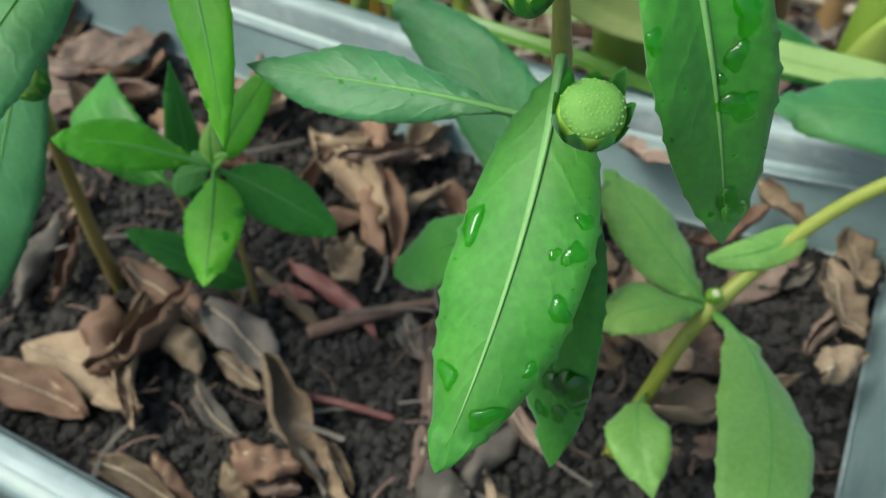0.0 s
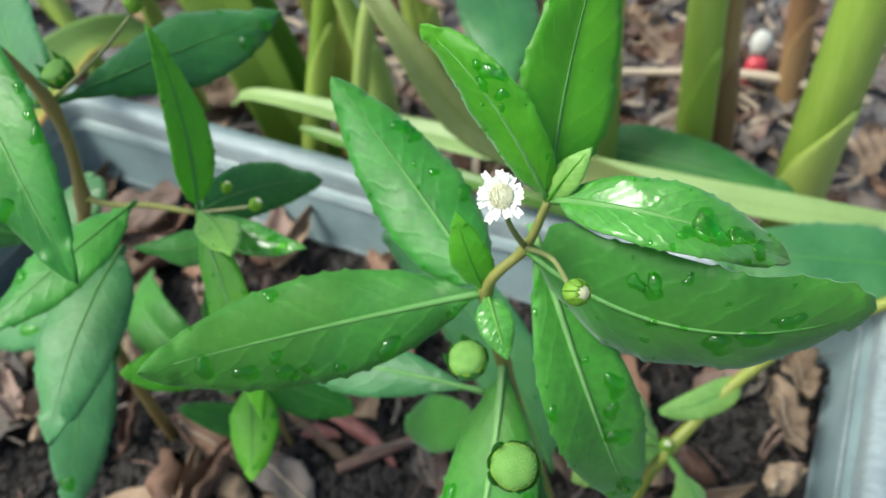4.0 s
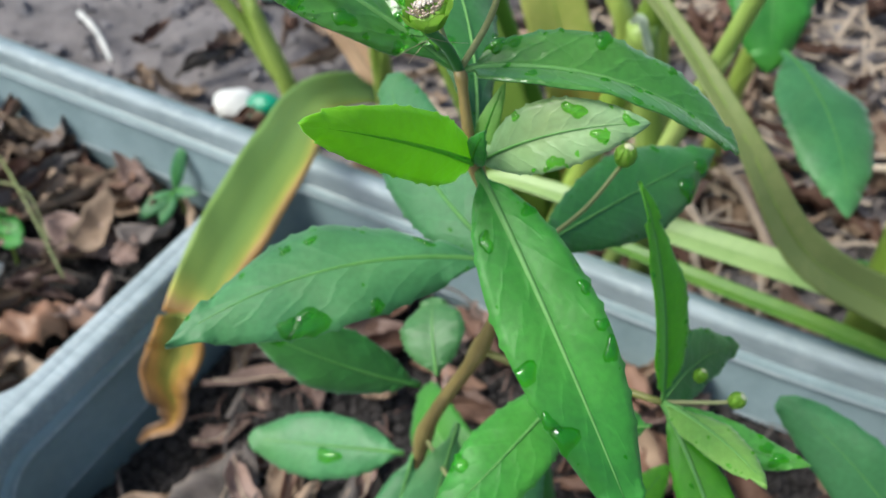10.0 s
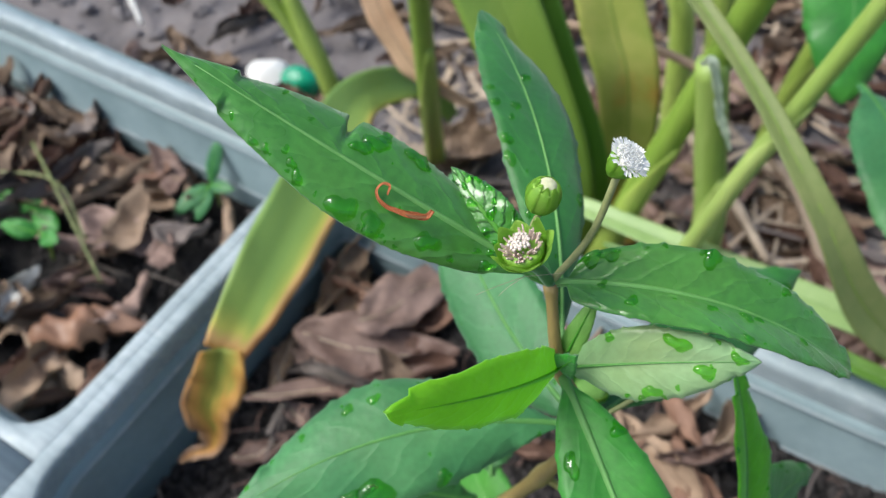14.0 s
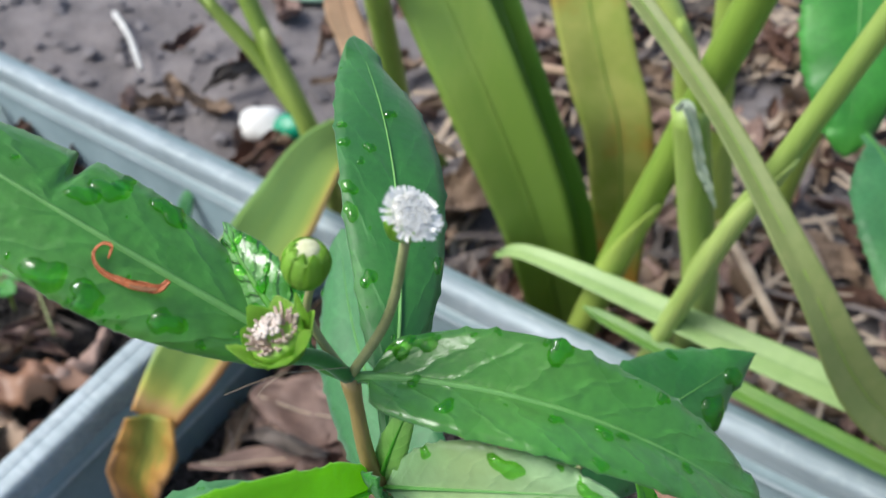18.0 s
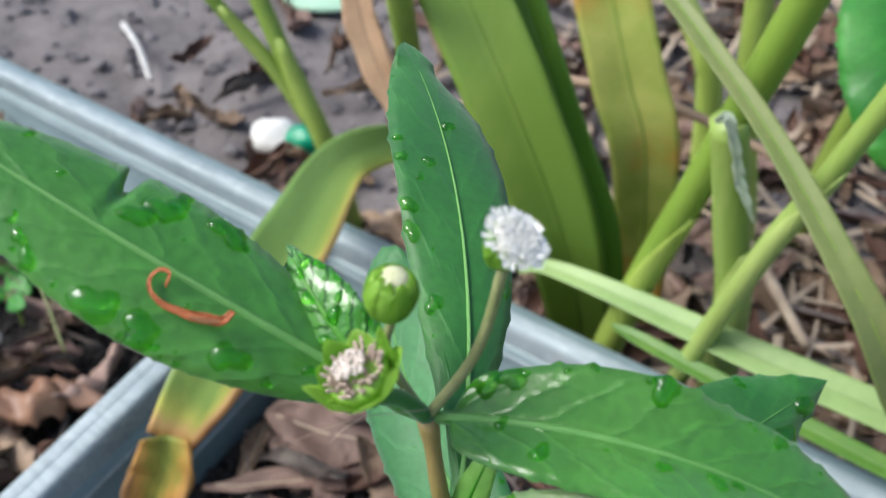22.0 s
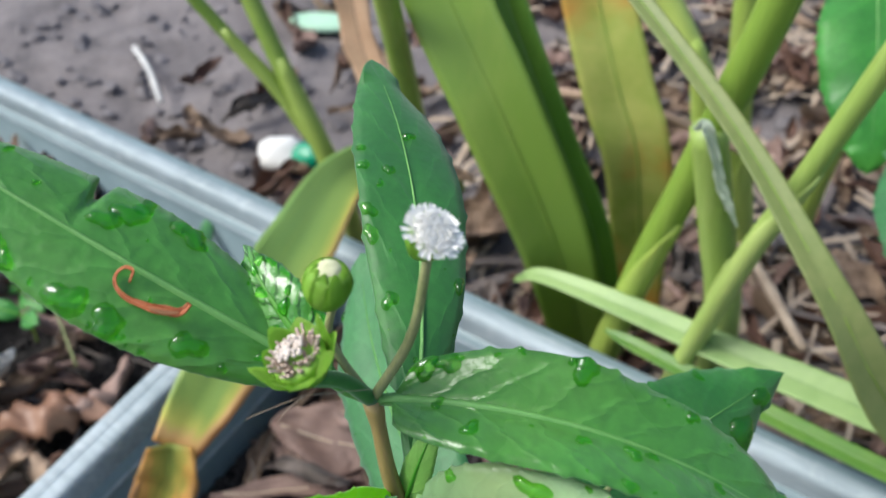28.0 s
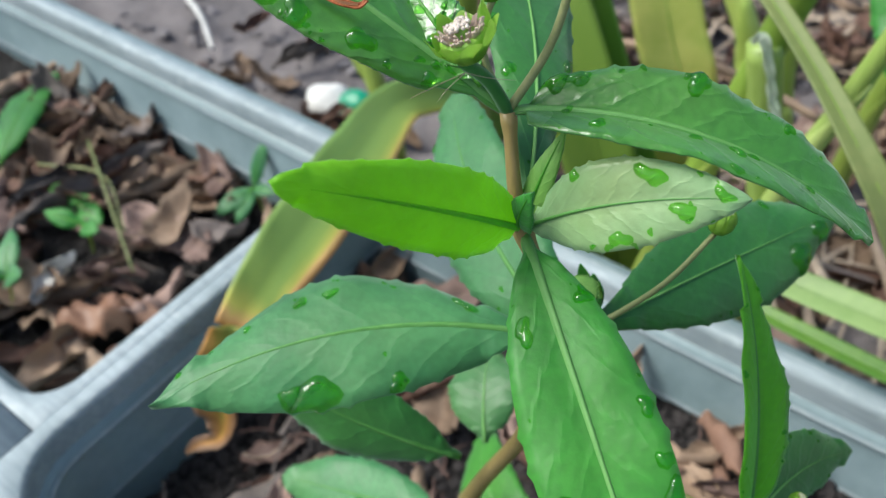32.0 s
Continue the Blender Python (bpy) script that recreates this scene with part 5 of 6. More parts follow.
leaf(leaf_ob, (0.235, 0.284, 0.122), (0.130, 0.2895, 0.126), 0.036, M_LEAF_BLUE, roll=0, seed=73, arch=0.06, widest=0.45, blunt=0.75, lean_to=(0, -0.4, 0.9))
leaf_ob = thing("broad_leaf", (0.02, 0.445, 0.178), "dark green leaf among the canes", "plant leaf")
leaf(leaf_ob, (0.015, 0.52, 0.235), (0.020, 0.445, 0.178), 0.045, M_LEAF, roll=0, seed=72, blunt=0.7, lean_to=(0, -1, 0.3))

# ---- yellowing blade hooked over the divider ----
YEL = thing("yellowing_blade", (-0.2, 0.33, 0.1), "yellowing strap leaf with a dried orange edge and tip", "plant leaf")
blade([(-0.182, 0.556, 0.050), (-0.194, 0.535, 0.092), (-0.220, 0.482, 0.120), (-0.2160, 0.405, 0.136), (-0.2225, 0.352, 0.130), (-0.2285, 0.322, 0.122), (-0.2360, 0.305, 0.111)], 0.033, M_YELLOW, "", face=(0.2, -0.6, 0.75), parent=YEL, fold=0.14, widths=(0.3, 0.5, 0.8, 1.0, 1.0, 0.82, 0.58), twist=-20, ripple=0.06, name="strap")
blade([(-0.2349, 0.3043, 0.1164), (-0.2374, 0.2976, 0.101), (-0.2434, 0.2911, 0.0854), (-0.2441, 0.2895, 0.0655), (-0.2468, 0.286, 0.0555), (-0.2566, 0.283, 0.0513), (-0.264, 0.281, 0.0443)], 0.026, M_YELLOW_DRY, "", face=(0.4, -0.85, 0.3), parent=YEL, fold=0.35, widths=(0.7, 1.0, 0.9, 0.55, 0.32, 0.24, 0.08), twist=35, ripple=0.16, name="dried_tip")

# ---- small things left about ----
def pebble(name, at, r, m, label, category, squash=(1, 0.8, 0.6), seed=0, parent=None):
    bm = bmesh.new()
    bmesh.ops.create_icosphere(bm, subdivisions=3, radius=r)
    for v in bm.verts:
        k = 1 + 0.18 * noise.noise(v.co / r * 1.3 + V((seed, 0, 0)))
        v.co = V((v.co.x * squash[0], v.co.y * squash[1], v.co.z * squash[2])) * k
    bmesh.ops.translate(bm, verts=bm.verts, vec=at)
    ob = part(name, bm, m, parent)
    return ob if parent is not None else tagged(ob, label, category)


bit = thing("plastic_bottle_top", (-0.322, 0.622, 0.0), "white and green plastic scrap on the ground", "litter")
pebble("white_half", (-0.346, 0.627, 0.010), 0.020, M_WHITE, "", "", (1.0, 0.9, 0.6), 3, bit)
pebble("green_half", (-0.320, 0.624, 0.010), 0.017, M_GREEN_PL, "", "", (1.0, 0.7, 0.8), 4, bit)
pebble("plastic_scrap", (0.229, 0.610, 0.012), 0.013, M_RED_PL, "red plastic scrap among the canes", "litter", (0.8, 0.6, 1.2), 5)
pebble("plastic_scrap", (0.231, 0.614, 0.036), 0.011, M_WHITE, "white plastic scrap among the canes", "litter", (0.8, 0.6, 1.0), 6)
pebble("pale_leaf_scrap", (-0.392, 0.842, 0.006), 0.03, plain("pale_green_scrap", (0.25, 0.45, 0.32), (0.4, 0.6, 0.45), 30, 0.6), "pale green scrap lying on the ground", "litter", (1.2, 0.6, 0.15), 7)
def weed(root, crown, blades, label, m=M_LEAF_BLUE):
    """A small wild plant: a stem and its leaves, each a tip and a width."""
    ob = thing("weed_seedling", root, label, "seedling", "weed seedlings")
    part("stem", tube([root, (V(root) + V(crown)) / 2 + V((0.002, 0, 0)), crown], 0.0010, 0.0007, n=10, sides=6), M_CANE_GREEN, ob)
    for k, (tip, width) in enumerate(blades):
        leaf(ob, crown, tip, width, m, seed=int(abs(tip[0]) * 9000) + k, nu=24, nv=8, rib=M_RIB_DIM, blunt=0.85, lean_to=(0.1, -0.5, 0.85), arch=0.08)
    return ob


weed((-0.318, 0.462, 0.025), (-0.317, 0.458, 0.056), (((-0.309, 0.474, 0.086), 0.010), ((-0.336, 0.437, 0.046), 0.012), ((-0.321, 0.437, 0.043), 0.011), ((-0.298, 0.452, 0.060), 0.009)), "green weed seedling with hanging oval leaves in leaf litter")
weed((-0.500, 0.430, 0.03), (-0.4924, 0.4378, 0.0561), (((-0.5226, 0.5430, 0.0611), 0.030), ((-0.520, 0.400, 0.060), 0.022)), "weed with one long broad green leaf", M_LEAF)
weed((-0.432, 0.428, 0.03), (-0.425, 0.425, 0.046), (((-0.400, 0.412, 0.046), 0.016), ((-0.452, 0.432, 0.050), 0.015), ((-0.424, 0.450, 0.052), 0.012)), "low green weed between dry leaves", M_LEAF)
weed((-0.415, 0.340, 0.035), (-0.410, 0.345, 0.060), (((-0.385, 0.335, 0.078), 0.014), ((-0.424, 0.372, 0.070), 0.014), ((-0.436, 0.335, 0.070), 0.012)), "small bright green weed in leaf litter")
weed((-0.400, 0.398, 0.035), (-0.402, 0.400, 0.055), (((-0.384, 0.392, 0.060), 0.012), ((-0.425, 0.398, 0.062), 0.012)), "tiny green weed with two leaves in leaf litter", M_LEAF)


def twig(pts, r0, r1, m, label):
    return tagged(part("twig", tube(pts, r0, r1, n=18, sides=8, bulge=(0.3, 0.7), swell=0.2), m), label, "twig")


twig([on_tray(0.2791, -0.1774, soil_level(0.2791) + 0.005), on_tray(0.3019, -0.1730, soil_level(0.3019) + 0.008), on_tray(0.3247, -0.1686, soil_level(0.3247) + 0.006)], 0.0018, 0.0013, M_TWIG_RED, "thin reddish twig lying on the soil")
twig([on_tray(0.274, -0.149, soil_level(0.274) + 0.005), on_tray(0.2935, -0.1310, soil_level(0.2935) + 0.008), on_tray(0.3131, -0.113, soil_level(0.3131) + 0.006)], 0.003, 0.0026, M_TWIG, "short dark brown twig on the soil")
twig([on_tray(0.1507, -0.1643, soil_level(0.1507) + 0.005), on_tray(0.1698, -0.1495, soil_level(0.1698) + 0.008), on_tray(0.1888, -0.1347, soil_level(0.1888) + 0.006)], 0.001, 0.0008, M_DEAD_D, "fine grey dead stalk on the soil")
twig([(-0.562, 0.772, 0.004), (-0.520, 0.728, 0.010), (-0.486, 0.686, 0.005)], 0.0030, 0.0022, M_WHITE, "bleached pale stalk lying on bare ground")
twig([(-0.445, 0.470, 0.060), (-0.395, 0.420, 0.070), (-0.348, 0.372, 0.056)], 0.0009, 0.0007, M_STALK, "thin dull green stalk over the leaf litter")
twig([(-0.462, 0.440, 0.060), (-0.405, 0.432, 0.068), (-0.372, 0.400, 0.056)], 0.0008, 0.0006, M_STALK, "thin dull green stalk over the leaf litter")
twig([(0.30, 0.56, 0.02), (0.22, 0.58, 0.03), (0.12, 0.60, 0.02)], 0.004, 0.003, M_STRAW, "long pale dry stalk on the ground")
twig([(-0.03, 0.62, 0.02), (0.0, 0.55, 0.03), (0.03, 0.49, 0.02)], 0.0035, 0.003, M_STRAW, "pale dry stalk among the canes")
twig([(-0.125, 0.580, 0.117), (-0.08, 0.566, 0.122), (-0.038, 0.545, 0.121), (0.0, 0.53, 0.112)], 0.0030, 0.0024, M_DEAD_A, "dry brown stalk caught between the canes")
twig([(0.036, 0.606, 0.012), (0.051, 0.557, 0.020), (0.067, 0.494, 0.014), (0.075, 0.45, 0.012)], 0.0032, 0.0040, M_STRAW, "pale bleached stalk lying behind the tray")

# ---- dead leaves and litter ----
def dead_leaf_mesh(name, ln, wd, curl, twist, bendz, m, seed, ragged=0.12):
    rng = random.Random(seed)
    bm = bmesh.new()
    nu, nv = 16, 8
    ph = [rng.uniform(0, 6) for _ in range(4)]
    rows = []
    for i in range(nu + 1):
        u = i / nu
        w = wd / 2 * max(0.05, math.sin(math.pi * min(1, u ** 0.85 * 0.95 + 0.03)) ** 0.85) * (1 + ragged * math.sin(u * 19 + ph[0]) + 0.5 * ragged * math.sin(u * 47 + ph[2]))
        row = []
        for j in range(nv + 1):
            v = j / nv * 2 - 1
            a = v * curl
            r = w / max(0.15, abs(curl))
            y, z = (r * math.sin(a), r * (1 - math.cos(a))) if abs(curl) > 0.15 else (v * w, 0.0)
            z *= 1 if curl > 0 else -1
            tw = twist * (u - 0.5)
            y, z = y * math.cos(tw) - z * math.sin(tw), y * math.sin(tw) + z * math.cos(tw)
            z += bendz * ln * (u - 0.5) ** 2 + 0.07 * wd * math.sin(u * 11 + v * 3 + ph[1]) + 0.05 * wd * math.sin(u * 23 - v * 5 + ph[3])
            y += 0.1 * ln * math.sin(u * 3 + ph[2])
            row.append(V(((u - 0.5) * ln, y, z)))
        rows.append(row)
    bm = sheet(rows, V((0, 0, 1)), 0.0005)
    return mesh_of(name, bm, m)


KINDS = []
_r = random.Random(5)
for k in range(22):
    m = (M_DEAD_A, M_DEAD_B, M_DEAD_A, M_DEAD_C, M_DEAD_B, M_DEAD_D)[k % 6]
    KINDS.append(dead_leaf_mesh("dead_leaf", _r.uniform(0.045, 0.085), _r.uniform(0.02, 0.036), _r.choice((0.4, 1.1, 1.7, 2.3, 2.8, 2.0)), _r.uniform(-1.6, 1.6), _r.uniform(-0.4, 1.3), m, 100 + k))


def strew(mesh, at, yaw, tilt, roll, size, label, group, frame_m=None):
    ob = new("dead_leaf", mesh)
    m = Matrix.Translation(at) @ Euler((roll, tilt, yaw)).to_matrix().to_4x4() @ Matrix.Scale(size, 4)
    ob.matrix_world = (frame_m @ m) if frame_m is not None else m
    return tagged(ob, label, "dead leaf", group)


NAMES = {"dead_leaf_tan": "dry curled tan leaf on the soil", "dead_leaf_brown": "dry curled dark brown leaf on the soil", "dead_leaf_pink": "dry pinkish brown leaf on the soil", "dead_leaf_red": "dark red dried leaf on the soil", "dead_leaf_yellow": "yellow fallen leaf scrap on the soil", "dead_leaf_grey": "dry grey brown leaf on the soil"}


def litter_density(x, y):
    """Few leaves on the bare patch near the front, many along the walls."""
    bare = math.exp(-(((x - 0.25) / 0.11) ** 2 + ((y + 0.16) / 0.08) ** 2))
    return 1 - 0.93 * bare - 0.5 * (y < -0.09 and x < 0.14)


rng = random.Random(17)
count = 0
while count < 60:
    x, y = rng.uniform(R1[0] + 0.02, R1[1] - 0.02), rng.uniform(R1[2] + 0.02, R1[3] - 0.02)
    if rng.random() > litter_density(x, y):
        continue
    me = rng.choice(KINDS)
    strew(me, (x, y, soil_level(x) + 0.004 + rng.uniform(0, 0.014)), rng.uniform(0, 6.28), rng.uniform(-0.35, 0.35), rng.uniform(-0.5, 0.5) + (math.pi if rng.random() < 0.4 else 0), rng.uniform(0.55, 1.0), NAMES[me.materials[0].name], "dead leaves in the tray", TRAY)
    count += 1
for k in range(100):
    x, y = rng.uniform(-0.30, -0.015), rng.uniform(R2[2] + 0.02, R2[3] - 0.015)
    me = rng.choice(KINDS)
    strew(me, (x, y, soil_level(x) + 0.004 + rng.uniform(0.002, 0.018)), rng.uniform(0, 6.28), rng.uniform(-0.35, 0.35), rng.uniform(-0.5, 0.5) + (math.pi if rng.random() < 0.4 else 0), rng.uniform(0.65, 1.15), NAMES[me.materials[0].name], "dead leaves in the tray", TRAY)
near, heap = 0, {}
for k in range(560):
    x, y = rng.uniform(-0.48, 0.45), 0.40 + 0.6 * rng.random() ** 1.3
    q = TRAY.inverted() @ V((x, y, 0.03))
    if q.y < 0.025:
        continue
    if x < -0.2 and rng.random() < 0.6:
        continue
    me = rng.choice(KINDS)
    m = (x, y, ground_height(x, y) + rng.uniform(0.002, 0.018)), rng.uniform(0, 6.28), rng.uniform(-0.35, 0.35), rng.uniform(-0.5, 0.5), rng.uniform(0.6, 1.25)
    if y < 0.62 and near < 95:
        near += 1
        strew(me, *m, NAMES[me.materials[0].name].replace("soil", "ground"), "dead leaves on the ground")
    else:
        heap.setdefault(me.materials[0].name, []).append((me, Matrix.Translation(m[0]) @ Euler((m[3], m[2], m[1])).to_matrix().to_4x4() @ Matrix.Scale(m[4], 4)))
for key, rest in heap.items():
    verts, faces = [], []
    for me, m in rest:
        k = len(verts)
        verts += [tuple(m @ v.co) for v in me.vertices]
        faces += [tuple(i + k for i in p.vertices) for p in me.polygons]
    me = bpy.data.meshes.new("leaf_litter")
    me.from_pydata(verts, [], faces)
    me.materials.append(bpy.data.materials[key])
    tagged(new("leaf_litter", me), "far dry leaf litter covering the ground", "leaf litter", kind="stuff")



def fallen(x, y, lift, yaw, ln, wd, curl, m):
    """One dead leaf with its dried midrib, lying in the tray with its middle at x, y of the tray."""
    seed = int(abs(x * 7919 + y * 104729) * 1000) % 9973
    r = random.Random(seed)
    me = dead_leaf_mesh("dead_leaf", ln, wd, curl, r.uniform(-0.5, 0.5), r.uniform(0.0, 0.5), m, seed, 0.07)
    flip = math.pi if curl > 0.9 and r.random() < 0.5 else 0.0
    ob = strew(me, (x, y, soil_level(x) + 0.006 + lift + (0.4 * wd / curl if flip else 0.001)), yaw, r.uniform(-0.12, 0.12), r.uniform(-0.3, 0.3) + flip, 1.0, NAMES[m.name], "dead leaves in the tray", TRAY)
    rib = [me.vertices[i * 9 + 4].co + V((0, 0, 0.0003)) for i in range(1, 16, 2)]
    bm = tube(rib, 0.0007, 0.0003, n=14, sides=5)
    mid = new("midrib", mesh_of("midrib", bm, M_STRAW if m is not M_DEAD_RED else M_TWIG_RED))
    mid.parent = ob


shell = part("shell", dead_leaf_mesh("shell", 0.036, 0.022, 1.9, 0.6, 0.5, M_WHITE, 71), None)
shell.matrix_world = Matrix.Translation((-0.3880, 0.3580, 0.052)) @ Euler((0.3, -0.5, 1.2)).to_matrix().to_4x4()
tagged(shell, "curved white shell fragment in the leaf litter", "shell")
husk = part("husk", dead_leaf_mesh("husk", 0.046, 0.044, 1.7, -0.5, 0.7, M_SHELL_BR, 72), None)
husk.matrix_world = Matrix.Translation((-0.3600, 0.3520, 0.050)) @ Euler((2.9, 0.2, 0.9)).to_matrix().to_4x4()
tagged(husk, "curled reddish brown seed husk in the leaf litter", "seed husk")
fallen(0.2119, -0.2089, 0.000, -0.04, 0.0635, 0.0252, 0.4, M_DEAD_A)
fallen(0.2279, -0.1917, 0.000, -0.96, 0.0644, 0.0205, 2.4, M_DEAD_A)
fallen(0.2162, -0.1646, 0.000, -0.35, 0.0551, 0.0166, 0.6, M_DEAD_B)
fallen(0.2536, -0.1675, 0.000, -0.41, 0.0442, 0.0211, 0.3, M_DEAD_D)
fallen(0.2625, -0.1778, 0.000, 0.02, 0.0244, 0.0096, 0.5, M_DEAD_A)
fallen(0.2324, -0.1800, 0.000, -0.50, 0.0382, 0.0180, 1.2, M_DEAD_A)
fallen(0.2653, -0.1953, 0.000, -0.53, 0.0338, 0.0095, 0.8, M_DEAD_D)
fallen(0.2041, -0.1475, 0.000, 0.19, 0.0179, 0.0118, 0.6, M_DEAD_A)
fallen(0.1534, -0.1673, 0.000, -1.30, 0.0604, 0.0259, 2.0, M_DEAD_D)
fallen(0.3274, -0.1558, 0.000, 1.77, 0.0813, 0.0207, 2.2, M_DEAD_C)
fallen(0.2583, -0.2318, 0.000, 0.20, 0.0367, 0.0123, 0.8, M_DEAD_A)
fallen(0.2989, -0.2085, 0.000, -0.12, 0.0233, 0.0157, 1.4, M_DEAD_C)
fallen(0.2682, -0.2239, 0.000, -0.40, 0.0259, 0.0101, 1.2, M_DEAD_B)
fallen(0.2885, -0.2156, 0.000, -0.70, 0.0177, 0.0158, 1.6, M_DEAD_A)
fallen(0.3167, -0.1956, 0.000, -0.78, 0.0217, 0.0125, 2.2, M_DEAD_A)
fallen(0.2722, -0.1300, 0.000, -0.49, 0.0558, 0.0115, 1.3, M_DEAD_RED)
fallen(0.2015, -0.2202, 0.000, -0.16, 0.0484, 0.0206, 0.7, M_DEAD_B)
fallen(0.2654, -0.0368, 0.002, 0.80, 0.0317, 0.0228, 0.8, M_DEAD_C)
fallen(0.2424, -0.0631, 0.000, -0.73, 0.0385, 0.0207, 2.2, M_DEAD_A)
fallen(0.3143, -0.1345, 0.000, -0.57, 0.0251, 0.0128, 0.8, M_DEAD_D)
fallen(0.2589, -0.1378, 0.000, 0.22, 0.0190, 0.0100, 0.9, M_DEAD_RED)
fallen(0.3775, -0.0243, 0.028, 0.01, 0.0441, 0.0207, 0.5, M_DEAD_C)
fallen(0.4574, -0.0387, 0.010, -1.01, 0.0324, 0.0207, 0.6, M_DEAD_A)
fallen(0.4543, -0.0692, 0.016, -0.88, 0.0378, 0.0199, 0.9, M_DEAD_A)
fallen(0.4361, -0.0459, 0.000, 1.08, 0.0279, 0.0155, 0.7, M_DEAD_D)
fallen(0.4172, -0.1191, 0.000, -0.41, 0.0230, 0.0180, 2.0, M_DEAD_C)
fallen(0.4244, -0.0353, 0.028, -0.80, 0.0293, 0.0180, 2.2, M_DEAD_A)
fallen(0.4148, -0.0979, 0.000, -0.56, 0.0224, 0.0208, 0.5, M_DEAD_C)
fallen(0.4594, -0.1020, 0.020, 0.83, 0.0203, 0.0200, 1.6, M_DEAD_A)
fallen(0.0781, -0.1056, 0.000, 0.51, 0.0999, 0.0164, 0.8, M_DEAD_C)
fallen(0.0387, -0.1016, 0.000, 1.62, 0.0393, 0.0141, 1.0, M_DEAD_A)
fallen(0.0617, -0.1513, 0.000, 0.82, 0.0317, 0.0158, 0.5, M_DEAD_C)
fallen(0.0860, -0.1611, 0.000, 0.67, 0.0363, 0.0261, 1.8, M_DEAD_C)
fallen(0.1286, -0.1714, 0.000, -1.41, 0.0263, 0.0123, 1.5, M_DEAD_A)
fallen(0.1493, -0.1415, 0.000, 1.55, 0.0283, 0.0160, 1.8, M_DEAD_C)
fallen(0.0651, -0.1277, 0.000, -0.38, 0.0214, 0.0127, 0.7, M_DEAD_C)
fallen(0.0981, -0.1858, 0.010, 1.94, 0.0560, 0.0430, 0.5, M_DEAD_D)
fallen(0.1060, -0.1800, 0.016, 2.30, 0.0420, 0.0200, 1.6, M_DEAD_C)
fallen(0.0637, -0.2092, 0.004, 1.33, 0.0440, 0.0165, 0.5, M_DEAD_A)
fallen(0.0990, -0.2150, 0.006, 1.14, 0.0200, 0.0185, 0.6, M_DEAD_YELLOW)
fallen(0.0861, -0.1529, 0.008, 1.00, 0.0330, 0.0172, 1.6, M_DEAD_A)
fallen(0.1302, -0.1765, 0.006, 1.31, 0.0380, 0.0216, 1.8, M_DEAD_A)
fallen(0.1200, -0.1600, 0.010, 1.70, 0.0400, 0.0150, 2.2, M_DEAD_B)
fallen(0.2787, -0.0717, 0.004, 0.87, 0.0471, 0.0150, 2.0, M_DEAD_A)
fallen(0.2669, -0.0159, 0.006, 1.21, 0.0640, 0.0237, 1.4, M_DEAD_A)
fallen(0.3718, -0.1550, 0.004, -0.62, 0.0300, 0.0110, 1.6, M_DEAD_C)
fallen(0.2958, -0.2066, 0.006, 0.02, 0.0260, 0.0190, 1.2, M_DEAD_B)
fallen(0.0840, -0.075, 0.012, 0.55, 0.090, 0.036, 0.4, M_DEAD_C)
fallen(0.0860, -0.045, 0.016, 0.95, 0.070, 0.036, 0.3, M_DEAD_C)


def bits(name, n, place, m, label, category, lo, hi, seed):
    """Loose small pieces nobody could count, in one mesh."""
    rng = random.Random(seed)
    verts, faces = [], []
    base = [V((math.sin(a) * math.cos(b), math.sin(a) * math.sin(b), math.cos(a))) for a, b in ((0, 0), (1.1, 0), (1.1, 1.57), (1.1, 3.14), (1.1, 4.71), (2.1, 0.8), (2.1, 2.4), (2.1, 3.9), (2.1, 5.5), (3.14, 0))]
    tri = [(0, 1, 2), (0, 2, 3), (0, 3, 4), (0, 4, 1), (1, 5, 2), (2, 6, 3), (3, 7, 4), (4, 8, 1), (5, 6, 2), (6, 7, 3), (7, 8, 4), (8, 5, 1), (9, 6, 5), (9, 7, 6), (9, 8, 7), (9, 5, 8)]
    for _ in range(n):
        p = place(rng)
        if p is None:
            continue
        s = lo + (hi - lo) * rng.random() ** 3
        k = len(verts)
        rot = Euler((rng.uniform(0, 6), rng.uniform(0, 6), rng.uniform(0, 6))).to_matrix()
        verts += [tuple(p + rot @ (v * s * rng.uniform(0.65, 1.25))) for v in base]
        faces += [(a + k, b + k, c + k) for a, b, c in tri]
    me = bpy.data.meshes.new(name)
    me.from_pydata(verts, [], faces)
    me.materials.append(m)
    return tagged(new(name, me), label, category, kind="stuff")


def in_tray(rect, seed):
    def place(r):
        x, y = r.uniform(rect[0] + 0.01, rect[1] - 0.01), r.uniform(rect[2] + 0.01, rect[3] - 0.01)
        return on_tray(x, y, soil_level(x) + rough_height(x, y, seed) + 0.0005)
    return place


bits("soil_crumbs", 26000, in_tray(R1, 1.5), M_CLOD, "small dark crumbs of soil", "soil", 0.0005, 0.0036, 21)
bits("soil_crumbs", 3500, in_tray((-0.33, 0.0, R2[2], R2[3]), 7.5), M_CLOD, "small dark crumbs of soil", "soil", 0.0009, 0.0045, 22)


def outside(r):
    x, y = r.uniform(-0.75, 0.5), r.uniform(0.36, 1.15)
    q = TRAY.inverted() @ V((x, y, 0.03))
    return None if q.y < 0.012 else V((x, y, ground_height(x, y)))


bits("gravel", 2600, outside, M_STONE, "grey crumbs and small stones on bare ground", "gravel", 0.0015, 0.011, 23)


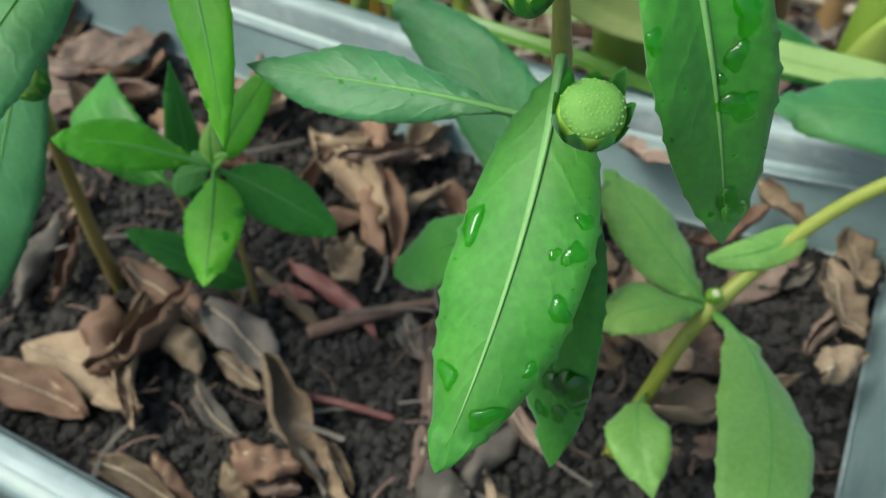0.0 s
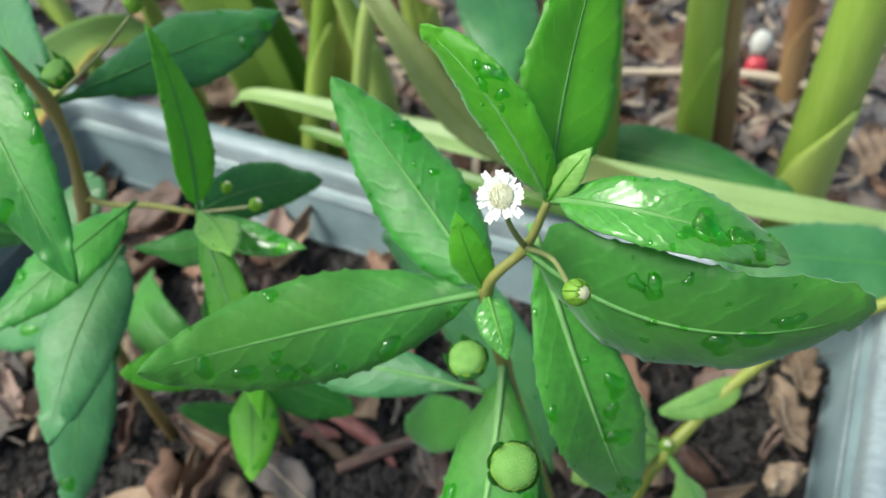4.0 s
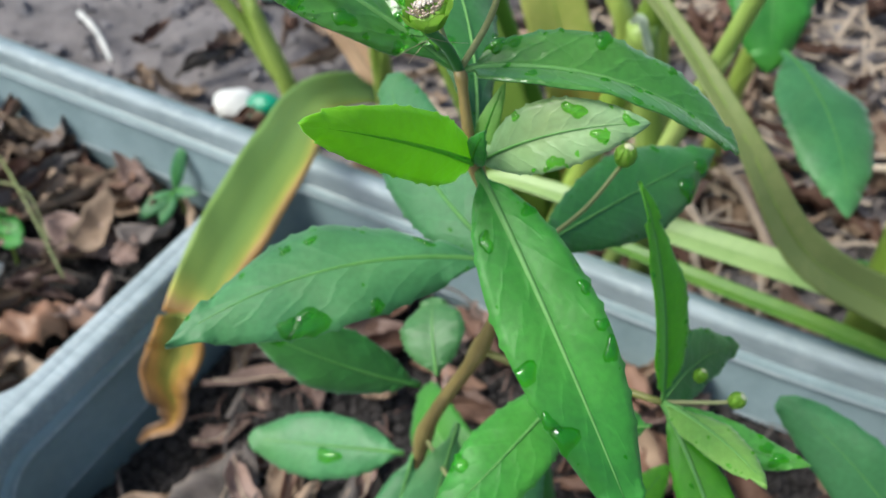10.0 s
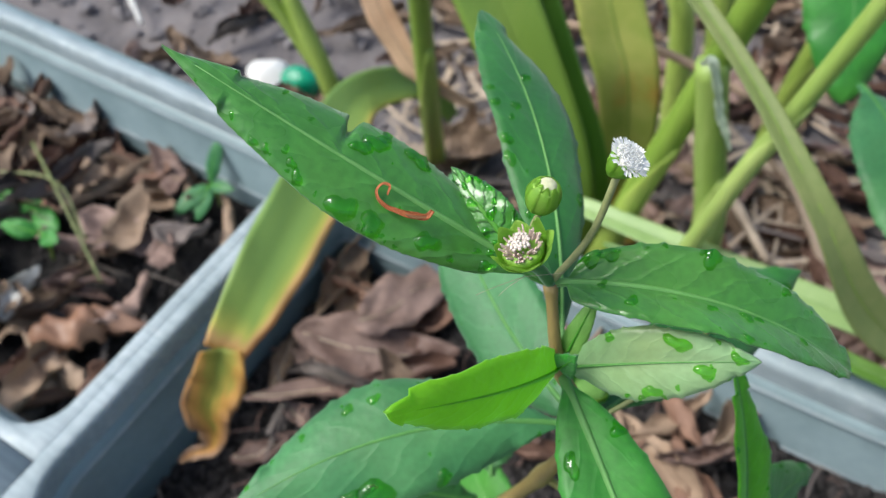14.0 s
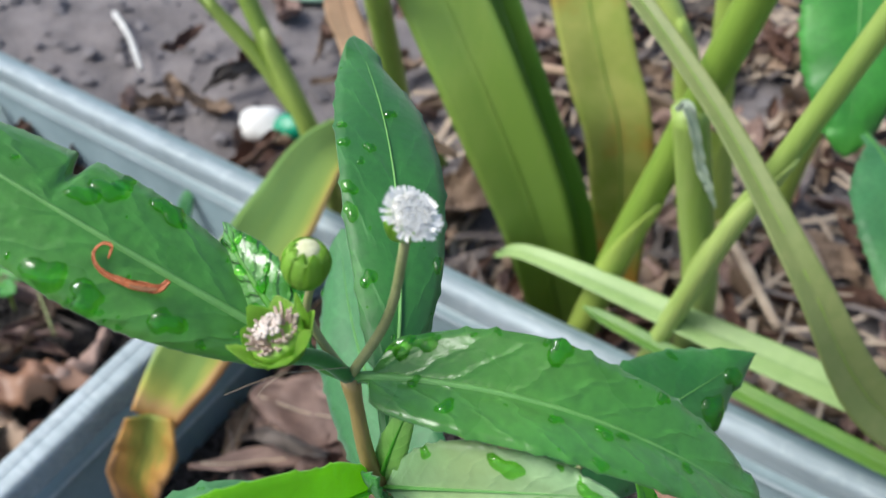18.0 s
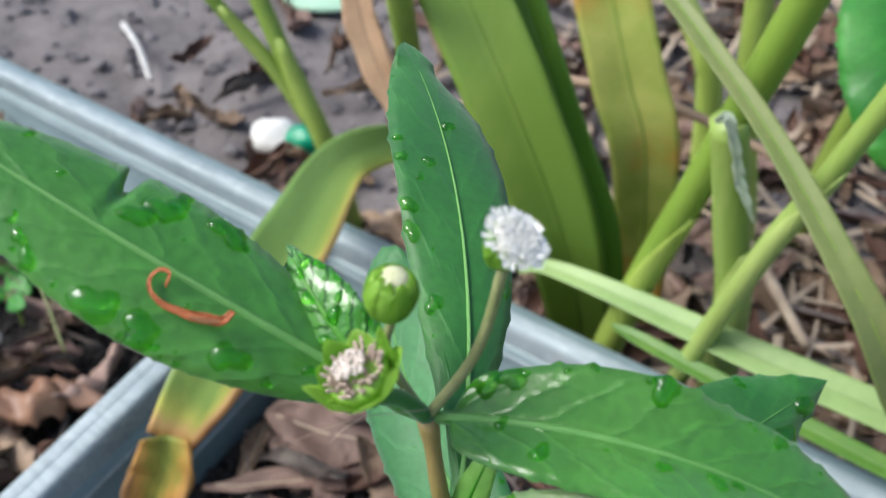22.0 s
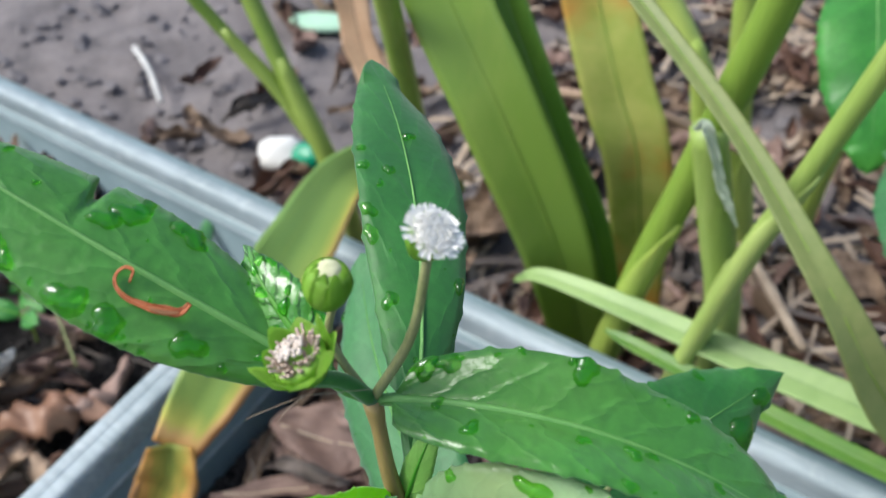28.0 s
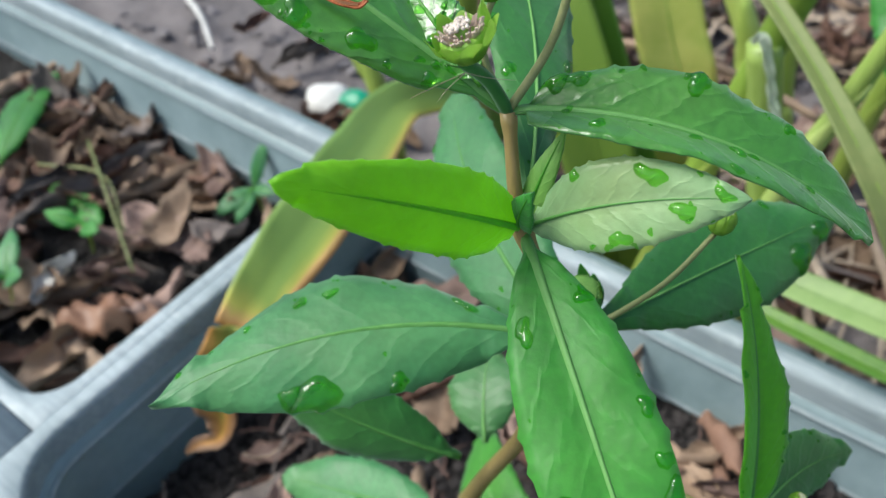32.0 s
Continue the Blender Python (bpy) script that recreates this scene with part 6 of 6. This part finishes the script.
def straws(name, n, place, m, label, seed, r=0.0009, lo=0.03, hi=0.09):
    rng = random.Random(seed)
    verts, faces = [], []
    for _ in range(n):
        p = place(rng)
        if p is None:
            continue
        p = p + V((0, 0, rng.uniform(0.003, 0.012)))
        a, e, ln = rng.uniform(0, 6.28), rng.uniform(-0.2, 0.25), rng.uniform(lo, hi)
        d = V((math.cos(a) * math.cos(e), math.sin(a) * math.cos(e), math.sin(e)))
        s = d.cross(UP).normalized()
        t = s.cross(d)
        bow = s * rng.uniform(-0.15, 0.15) * ln + t * rng.uniform(-0.02, 0.1) * ln
        w = r * rng.uniform(0.6, 2.2)
        k = len(verts)
        for i in range(5):
            u = i / 4
            c = p + d * ln * (u - 0.5) + bow * (1 - (2 * u - 1) ** 2)
            verts += [tuple(c + (s * math.cos(q) * w + t * math.sin(q) * w * 0.3)) for q in (0, 1.57, 3.14, 4.71)]
        for i in range(4):
            for j in range(4):
                faces.append((k + i * 4 + j, k + i * 4 + (j + 1) % 4, k + i * 4 + 4 + (j + 1) % 4, k + i * 4 + 4 + j))
        faces += [(k + 3, k + 2, k + 1, k), (k + 16, k + 17, k + 18, k + 19)]
    me = bpy.data.meshes.new(name)
    me.from_pydata(verts, [], faces)
    me.materials.append(m)
    return tagged(new(name, me), label, "litter", kind="stuff")


def mulch(r):
    x, y = r.uniform(-0.24, 0.5), r.uniform(0.40, 1.0)
    q = TRAY.inverted() @ V((x, y, 0.03))
    return None if q.y < 0.03 else V((x, y, ground_height(x, y)))


straws("straw", 620, mulch, M_STRAW, "dry straw and leaf stalks on the ground", 31, 0.0015)
straws("straw", 220, mulch, M_DEAD_D, "brown dry stalks on the ground", 32, 0.0022)
straws("plant_debris", 60, in_tray(R1, 1.5), M_DEAD_D, "fine dry stalks on the soil", 33, 0.0006, 0.01, 0.04)
straws("plant_debris", 60, in_tray((-0.33, 0.0, R2[2], R2[3]), 7.5), M_DEAD_D, "fine dry stalks on the soil", 34, 0.0008, 0.02, 0.05)
straws("root_hairs", 220, in_tray(R1, 1.5), M_TWIG, "fine rootlets on the soil", 35, 0.00025, 0.006, 0.02)
